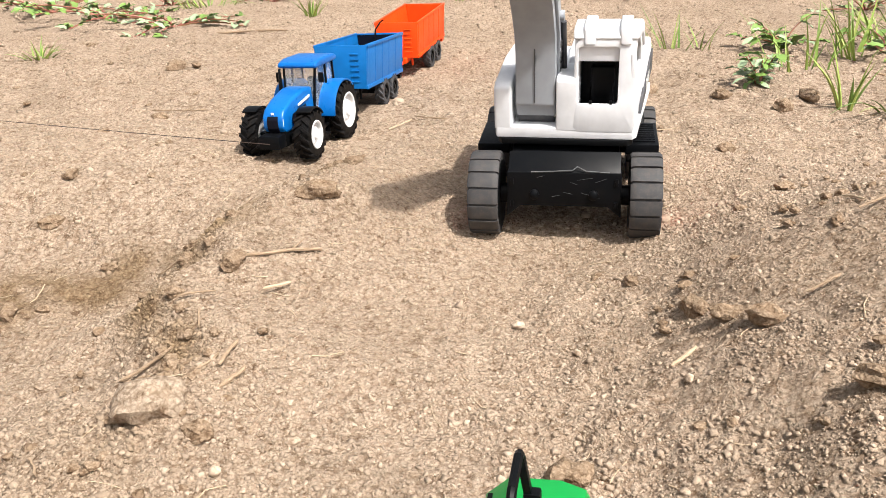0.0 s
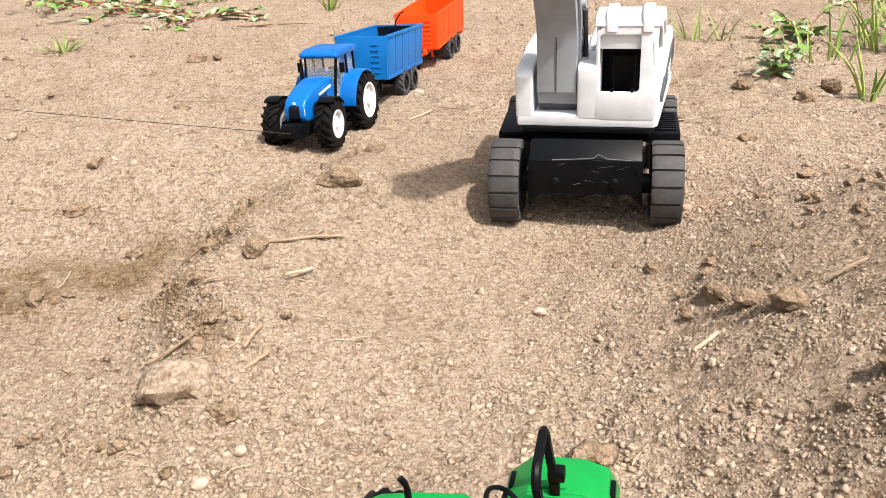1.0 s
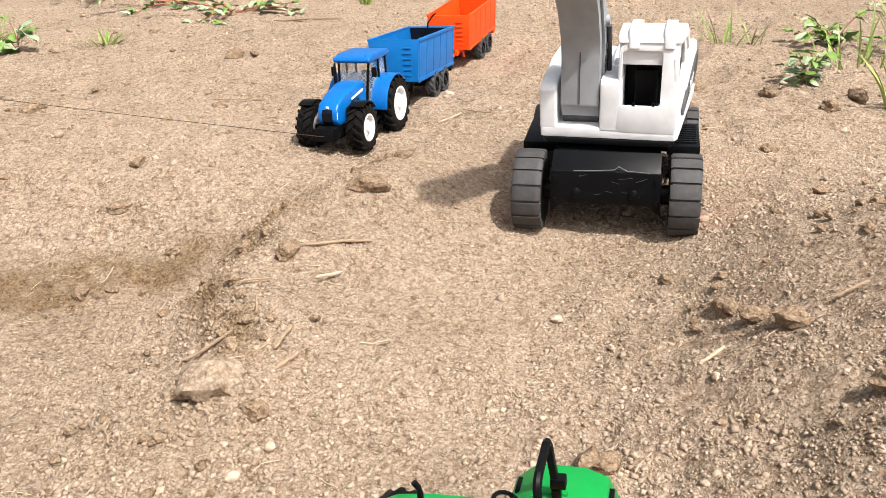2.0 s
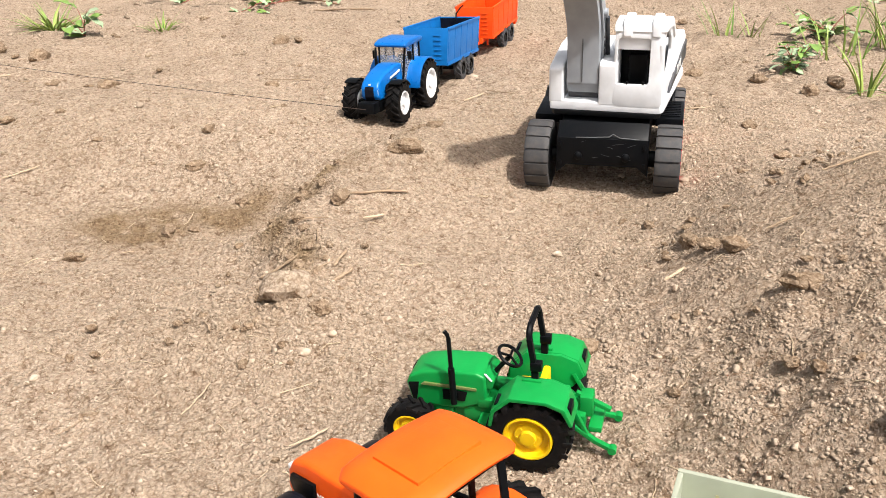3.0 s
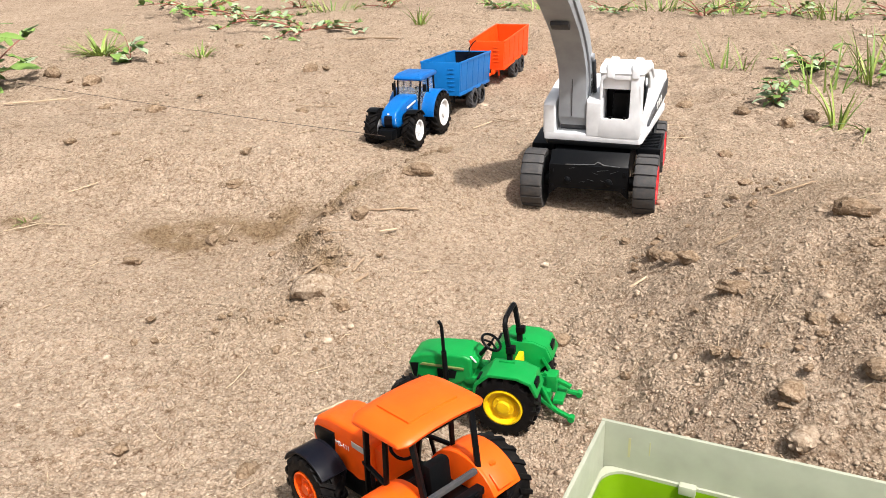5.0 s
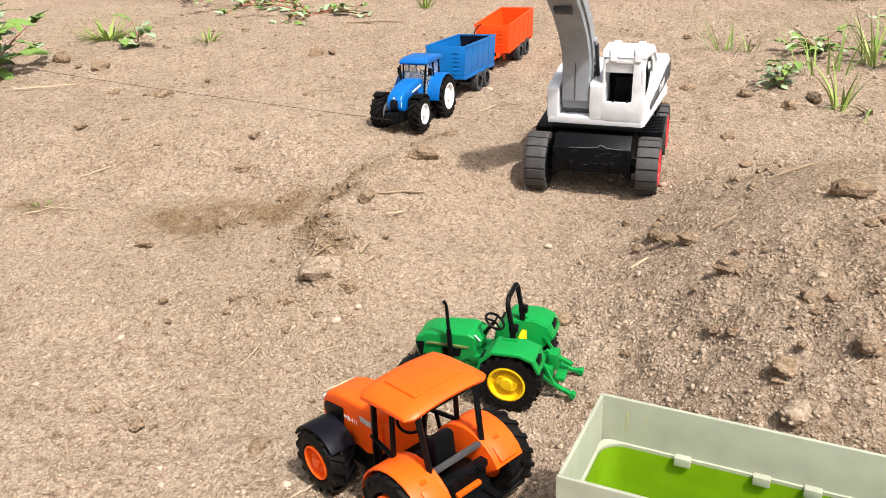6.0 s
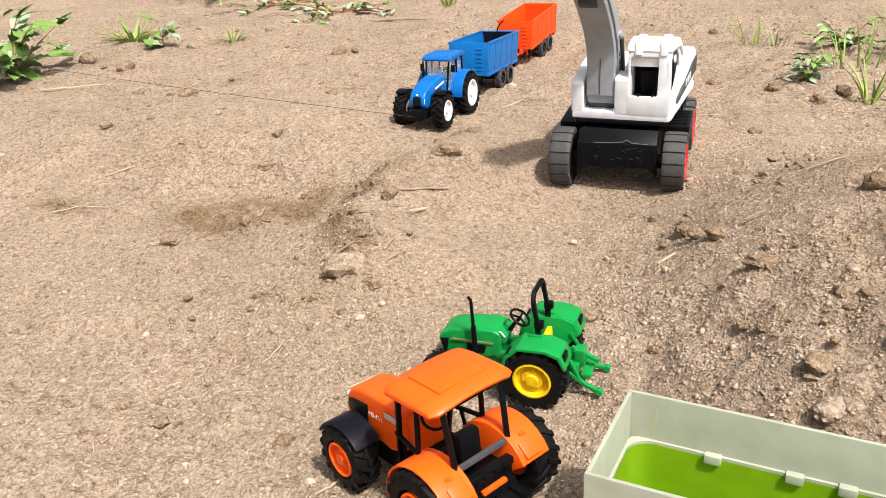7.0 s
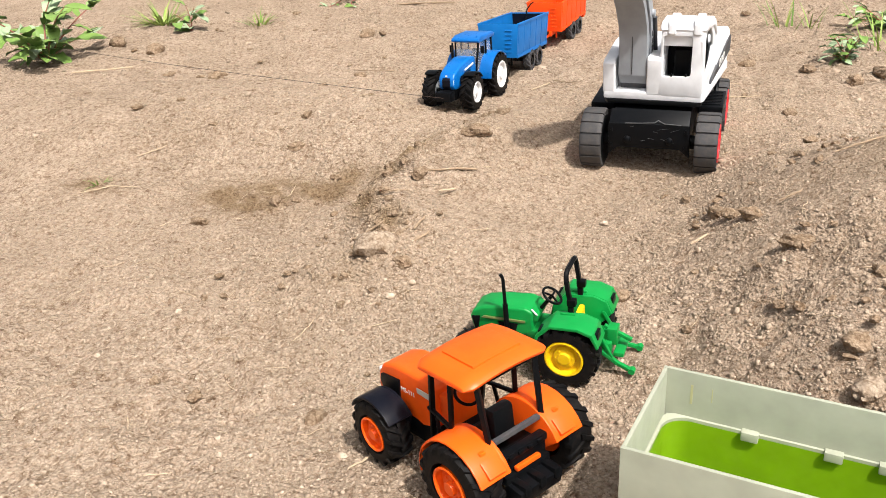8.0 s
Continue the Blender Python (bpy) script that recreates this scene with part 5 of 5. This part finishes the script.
PALE = ((0.060, 0.515, 0.0038), (-0.108, 0.304, 0.0042), (-0.095, 0.330, 0.0035), (0.02, 0.42, 0.0026), (-0.06, 0.36, 0.003), (-0.30, 0.25, 0.0035), (0.10, 0.47, 0.0026), (-0.07, 0.10, 0.004), (-0.20, 0.29, 0.0032), (0.16, 0.40, 0.003), (-0.33, 0.17, 0.0035))
for k, (x, y, r) in enumerate(PALE):
    clod(x, y, r, M_PALE, "small pale smooth pebble lying on the soil", 70 + k, 1.2, 0.9, 0.8, 0.2, 51 * k, "pale pebbles", "pebble", "pebble")

crs = random.Random(77)
for k in range(46):
    y = crs.uniform(0.36, 0.80)
    x = float(crest(y)) + crs.gauss(-0.030, 0.020)
    clod(x, y, crs.uniform(0.0020, 0.0056), M_CLOD, "small brown clod along the low earth lip", 100 + k, 1.2, 0.9, 0.75, 0.4, 61 * k)
for k in range(46):
    x, y = crs.gauss(-0.17, 0.05), crs.uniform(0.20, 0.46)
    clod(x, y, crs.uniform(0.002, 0.0046), M_CLOD, "small brown earth clod among the gravel", 140 + k, 1.2, 0.9, 0.75, 0.4, 43 * k)
for k in range(40):
    x, y = crs.uniform(0.15, 0.40), crs.uniform(0.13, 0.37)
    clod(x, y, crs.uniform(0.0024, 0.0052), M_CLOD, "small brown earth clod on the loose heap", 190 + k, 1.2, 0.9, 0.75, 0.42, 29 * k)
for k in range(26):
    x = crs.uniform(0.15, 0.34)
    y = 0.50 + 0.9 * (x - 0.17) + crs.gauss(0, 0.04)
    clod(x, y, crs.uniform(0.002, 0.0048), M_CLOD, "small brown earth clod at the foot of the heap", 250 + k, 1.3, 0.85, 0.7, 0.42, 29 * k)
for k in range(60):
    y = crs.uniform(0.62, 1.7)
    x = crs.uniform(-0.85, -0.18) * (0.5 + 0.6 * y) if k % 4 else crs.uniform(0.2, 0.6)
    clod(x, y, crs.uniform(0.003, 0.0075), M_CLOD, "small brown earth clod on the dry track", 290 + k, 1.4, 0.85, 0.6, 0.4, 67 * k)


def straw_bits():
    """Fine dry rootlets too small to pick apart."""
    rs = random.Random(12)
    bm = bmesh.new()
    for k in range(150):
        x, y = rs.uniform(-0.45, 0.40), rs.uniform(0.05, 0.9)
        a, l = rs.uniform(0, math.pi), rs.uniform(0.004, 0.013)
        pts = []
        for f in (-1, -0.3, 0.4, 1):
            px, py = x + f * l * math.cos(a) + rs.uniform(-1, 1) * l * 0.12, y + f * l * math.sin(a) + rs.uniform(-1, 1) * l * 0.12
            pts.append((px, py, float(height(px, py)) + 0.0009))
        join(bm, tube(pts, rs.uniform(0.00022, 0.0005), 4))
    solo("straw_bits", bm, M_STRAW, Matrix(), "fine dry rootlets strewn over the loose soil", "straw", kind="stuff")


straw_bits()


def twig(x, y, length, turn, r, mat, label, seed, lift=0.0, name="twig", bend=0.12):
    rs = random.Random(seed)
    a = radians(turn)
    pts, rad = [], []
    n = 9
    for k in range(n):
        f = k / (n - 1) - 0.5
        px = f * length
        py = bend * length * (f * f - 0.1) + rs.uniform(-1, 1) * 0.025 * length
        wx, wy = x + px * math.cos(a) - py * math.sin(a), y + px * math.sin(a) + py * math.cos(a)
        pts.append((px, py, hgt(wx, wy) - hgt(x, y) + r * 1.3 + 0.0012 + lift * (f + 0.5) + rs.uniform(0, 0.3) * r))
        rad.append(r * (0.75 + 0.5 * rs.random()) * (0.55 if k in (0, n - 1) else 1))
    bm = tube(pts, rad, 7)
    if length > 0.05:
        join(bm, tube([pts[5], (pts[5][0] + 0.012, pts[5][1] + 0.009, pts[5][2] + 0.004)], [r * 0.6, r * 0.3], 5))
    solo(name, bm, mat, pose(x, y, hgt(x, y), 0, 0, turn), label, "twig" if name == "twig" else "straw", "dry twigs" if name == "twig" else "straw pieces")


TWIGS = (
    (-0.124, 0.560, 0.062, 28, 0.0021, M_TWIG), (-0.117, 0.520, 0.022, 40, 0.0017, M_STRAW), (-0.180, 0.430, 0.036, 20, 0.0018, M_TWIG),
    (-0.115, 0.415, 0.026, 82, 0.0018, M_TWIG), (-0.106, 0.395, 0.022, 62, 0.0020, M_TWIG), (-0.128, 0.400, 0.030, 58, 0.0012, M_TWIG),
    (0.160, 0.422, 0.018, 32, 0.0016, M_STRAW), (-0.100, 0.655, 0.028, 52, 0.0012, M_STRAW), (-0.097, 0.955, 0.05, 66, 0.0016, M_STRAW),
    (-0.065, 0.985, 0.05, -25, 0.0013, M_TWIG), (0.300, 0.520, 0.050, 22, 0.0015, M_TWIG), (0.283, 0.540, 0.030, 100, 0.0010, M_STRAW),
    (-0.413, 1.043, 0.08, -2, 0.0012, M_TWIG), (-0.575, 0.611, 0.045, 55, 0.0013, M_STRAW), (-0.560, 0.515, 0.05, 8, 0.0009, M_STRAW),
    (-0.585, 0.500, 0.045, 40, 0.0009, M_STRAW), (-0.225, 0.590, 0.04, 4, 0.0009, M_TWIG), (-0.075, 0.22, 0.028, 42, 0.0011, M_STRAW),
    (-0.17, 0.25, 0.035, 80, 0.0007, M_STRAW), (-0.24, 0.21, 0.03, 72, 0.0007, M_TWIG), (0.20, 0.92, 0.05, 14, 0.0009, M_STRAW),
    (-0.20, 0.33, 0.022, 130, 0.0012, M_TWIG), (0.235, 0.43, 0.02, 18, 0.0014, M_TWIG), (-0.56, 1.78, 0.16, 178, 0.003, M_TWIG), (0.17, 0.98, 0.06, 5, 0.0009, M_STRAW),
    (-0.05, 0.098, 0.03, 60, 0.0012, M_STRAW), (-0.95, 1.0, 0.11, 35, 0.0022, M_STRAW), (-0.150, 0.455, 0.022, 110, 0.0011, M_TWIG), (-0.165, 0.49, 0.026, 35, 0.0010, M_TWIG),
)
for k, (x, y, l, turn, r, mat) in enumerate(TWIGS):
    st = mat is M_STRAW
    twig(x, y, l, turn, 0.75 * r, mat, "pale dry straw piece lying on the soil" if st else "brown dry twig lying on the loose soil", 200 + k, name="straw" if st else "twig")


# ---- weeds and grass ----
def blade(bm, base, length, azim, lean, width, curl=0.5, n=5):
    """One folded grass blade, tapering to a point, thick along its keel."""
    rows = []
    d = Vector((math.cos(azim), math.sin(azim), 0))
    side = Vector((-math.sin(azim), math.cos(azim), 0))
    p = Vector(base)
    ang = radians(90 - lean)
    for k in range(n + 1):
        f = k / n
        w = width * (1 - f ** 1.6) * 0.5 + 0.00012
        up = d * -math.sin(ang) + Vector((0, 0, math.cos(ang)))
        rows.append([bm.verts.new(p - side * w + up * w * 0.45), bm.verts.new(p - up * w * 0.1), bm.verts.new(p + side * w + up * w * 0.45), bm.verts.new(p + up * w * 0.25)])
        p = p + (d * math.cos(ang) + Vector((0, 0, math.sin(ang)))) * (length / n)
        ang -= curl / n
    for a, b in zip(rows, rows[1:]):
        for i in range(4):
            bm.faces.new((a[i], a[(i + 1) % 4], b[(i + 1) % 4], b[i]))
    bm.faces.new(rows[0])
    bm.faces.new(rows[-1][::-1])


def broad_leaf(bm, base, length, azim, pitch, width, fold=0.25, wave=0.1, n=6):
    """A pointed oval leaf with a sunk midrib and a wavy edge, with thickness."""
    d = Vector((math.cos(azim) * math.cos(pitch), math.sin(azim) * math.cos(pitch), math.sin(pitch)))
    side = Vector((-math.sin(azim), math.cos(azim), 0))
    up = d.cross(side) * -1
    if up.z < 0:
        up = -up
    top, low = [], []
    for k in range(n + 1):
        f = k / n
        w = width * 0.5 * math.sin(math.pi * min(1, f * 0.94 + 0.05)) ** 0.75
        droop = -0.35 * length * f * f
        c = Vector(base) + d * (length * f) + Vector((0, 0, droop))
        e = wave * width * math.sin(k * 2.4)
        row = [c - side * w + up * (fold * w + e), c - side * w * 0.5 + up * fold * w * 0.3, c, c + side * w * 0.5 + up * fold * w * 0.3, c + side * w + up * (fold * w - e)]
        top.append([bm.verts.new(q) for q in row])
        low.append([bm.verts.new(q - up * 0.012 * length) for q in row])
    for k in range(n):
        for i in range(4):
            bm.faces.new((top[k][i], top[k][i + 1], top[k + 1][i + 1], top[k + 1][i]))
            bm.faces.new((low[k][i], low[k + 1][i], low[k + 1][i + 1], low[k][i + 1]))
        bm.faces.new((top[k][0], top[k + 1][0], low[k + 1][0], low[k][0]))
        bm.faces.new((top[k][4], low[k][4], low[k + 1][4], top[k + 1][4]))
    bm.faces.new(top[0] + low[0][::-1])
    bm.faces.new(top[-1][::-1] + low[-1])


def grass_tuft(x, y, count, length, lean0, lean1, width, seed, label, r=0.02, curl=0.6):
    rs = random.Random(seed)
    t = thing("grass_tuft", pose(x, y, hgt(x, y) - 0.002), label, "grass", "grass tufts")
    bm = bmesh.new()
    for k in range(count):
        a = rs.uniform(0, 2 * math.pi)
        q = r * math.sqrt(rs.random())
        blade(bm, (q * math.cos(a), q * math.sin(a), 0), length * rs.uniform(0.5, 1.1), a + rs.uniform(-0.6, 0.6), rs.uniform(lean0, lean1), width * rs.uniform(0.7, 1.2), curl * rs.uniform(0.4, 1.5))
    tagged(part("foliage", bm, M_GRASS, t), kind="stuff")


LEAF_SHAPES = []
for k in range(5):
    pair = []
    for mat in (M_LEAF, M_PALELEAF):
        bm = bmesh.new()
        broad_leaf(bm, (0, 0, 0), 1.0, 0.0, 0.0, 0.42 + 0.05 * k, 0.08 + 0.07 * k, 0.03 + 0.025 * k)
        pair.append(finish("leaf", bm, mat, True))
    LEAF_SHAPES.append(pair)


def weed(x, y, stems, reach, leaves, leaf_len, seed, label, rise=0.5, pale=0.3):
    """A low broad-leaved weed: bent stems, and leaves along them."""
    rs = random.Random(seed)
    t = thing("weed", pose(x, y, hgt(x, y) - 0.003), label, "weed plant", "weeds")
    for k in range(stems):
        a = 2 * math.pi * (k + rs.uniform(-0.35, 0.35)) / stems
        n, p = 7, Vector((0, 0, 0))
        pts, el = [p.copy()], rise * rs.uniform(0.4, 1.4)
        for i in range(n):
            a += rs.uniform(-0.3, 0.3)
            p = p + Vector((math.cos(a) * math.cos(el), math.sin(a) * math.cos(el), math.sin(el))) * (reach / n * rs.uniform(0.7, 1.2))
            el -= 0.08
            p.z = max(p.z, 0.004 + hgt(x + p.x, y + p.y) - hgt(x, y))
            pts.append(p.copy())
        stem = part("stem", tube(pts, [0.0022 * (1 - 0.6 * i / n) * (reach / 0.12) ** 0.5 for i in range(n + 1)], 6), M_STEM, t)
        for i in range(leaves):
            q = pts[min(n, 1 + int((i + rs.random()) * n / leaves))]
            me = LEAF_SHAPES[rs.randrange(5)][rs.random() < pale]
            l = leaf_len * rs.uniform(0.55, 1.2)
            m = Matrix.Translation(q) @ Euler((rs.uniform(-0.5, 0.5), -rs.uniform(-0.1, 0.95), a + rs.uniform(-1.9, 1.9))).to_matrix().to_4x4() @ Matrix.Diagonal((l, l, l, 1))
            part("leaf", me, M_LEAF, stem, at=m)


weed(-1.13, 1.06, 9, 0.15, 10, 0.055, 1, "leafy bright green weed growing on bare soil", rise=1.0, pale=0.25)
weed(-1.02, 1.42, 4, 0.06, 3, 0.05, 2, "small upright broad-leaved weed seedling", rise=1.2, pale=0.5)
weed(-0.80, 1.93, 9, 0.20, 13, 0.026, 3, "sprawling low weed with reddish stems", rise=0.35, pale=0.5)
weed(-1.05, 2.10, 9, 0.22, 13, 0.028, 4, "sprawling green weed with reddish stems", rise=0.3, pale=0.35)
weed(-1.35, 2.35, 9, 0.26, 12, 0.034, 5, "low spreading green weed clump", rise=0.4, pale=0.3)
weed(0.360, 1.165, 8, 0.050, 7, 0.024, 6, "green broad-leaved weed rooted in dry soil", rise=1.15, pale=0.5)
weed(0.455, 1.45, 8, 0.075, 8, 0.026, 7, "bushy dark green weed on dry soil", rise=0.85, pale=0.3)
weed(0.60, 1.38, 5, 0.10, 5, 0.035, 8, "thin straggling weed on dry soil", rise=0.5, pale=0.4)
for k, (x, y, s) in enumerate(((0.02, 2.32, 1.0), (0.28, 2.30, 1.2), (0.52, 2.35, 1.3), (0.80, 2.30, 1.4), (1.05, 2.15, 1.3), (0.40, 2.55, 1.2), (-0.35, 2.45, 0.8), (-0.75, 2.55, 1.2), (-1.1, 2.6, 1.3), (0.75, 1.95, 1.0))):
    weed(x, y, 8, 0.11 * s, 9, 0.021, 20 + k, "low green weed patch on the far soil", rise=0.6, pale=0.45)
grass_tuft(-1.155, 1.50, 60, 0.085, 25, 75, 0.0055, 31, "flat tuft of green grass on bare soil", 0.03)
grass_tuft(-0.885, 1.50, 26, 0.045, 10, 60, 0.004, 32, "small pale green grass tuft", 0.025)
grass_tuft(-0.505, 2.06, 22, 0.07, 5, 40, 0.0045, 33, "small upright green grass tuft", 0.015)
grass_tuft(0.430, 1.025, 12, 0.085, 3, 32, 0.0055, 34, "upright bright green grass shoots", 0.012, 0.4)
grass_tuft(0.47, 1.005, 4, 0.12, 55, 75, 0.0035, 35, "drooping thin grass blades", 0.01, 0.9)
grass_tuft(0.285, 1.475, 9, 0.085, 3, 35, 0.0032, 36, "sparse thin upright grass blades", 0.035, 0.3)
grass_tuft(0.33, 1.46, 6, 0.07, 5, 45, 0.0032, 37, "sparse thin grass blades", 0.02, 0.4)
grass_tuft(0.545, 1.36, 18, 0.125, 3, 35, 0.0055, 38, "tall green grass shoots beside a weed", 0.03, 0.5)
grass_tuft(0.63, 1.45, 22, 0.12, 5, 55, 0.005, 39, "tall green grass tuft on dry soil", 0.05, 0.6)
grass_tuft(0.45, 1.28, 14, 0.10, 5, 45, 0.004, 40, "grass blades among weed leaves", 0.05, 0.5)
grass_tuft(-0.593, 0.516, 14, 0.022, 20, 80, 0.002, 41, "small dry reddish-brown rooted stub of grass", 0.006, 0.6)
grass_tuft(-0.055, 0.315, 4, 0.010, 20, 70, 0.002, 42, "tiny green sprout in the gravel", 0.003, 0.6)
for k, (x, y) in enumerate(((-0.2, 2.4), (0.15, 2.45), (0.35, 2.4), (0.62, 2.3), (0.9, 2.2), (-0.9, 2.4), (0.75, 1.7))):
    grass_tuft(x, y, 40, 0.09, 10, 70, 0.004, 50 + k, "green and straw grass tuft on far soil", 0.08)
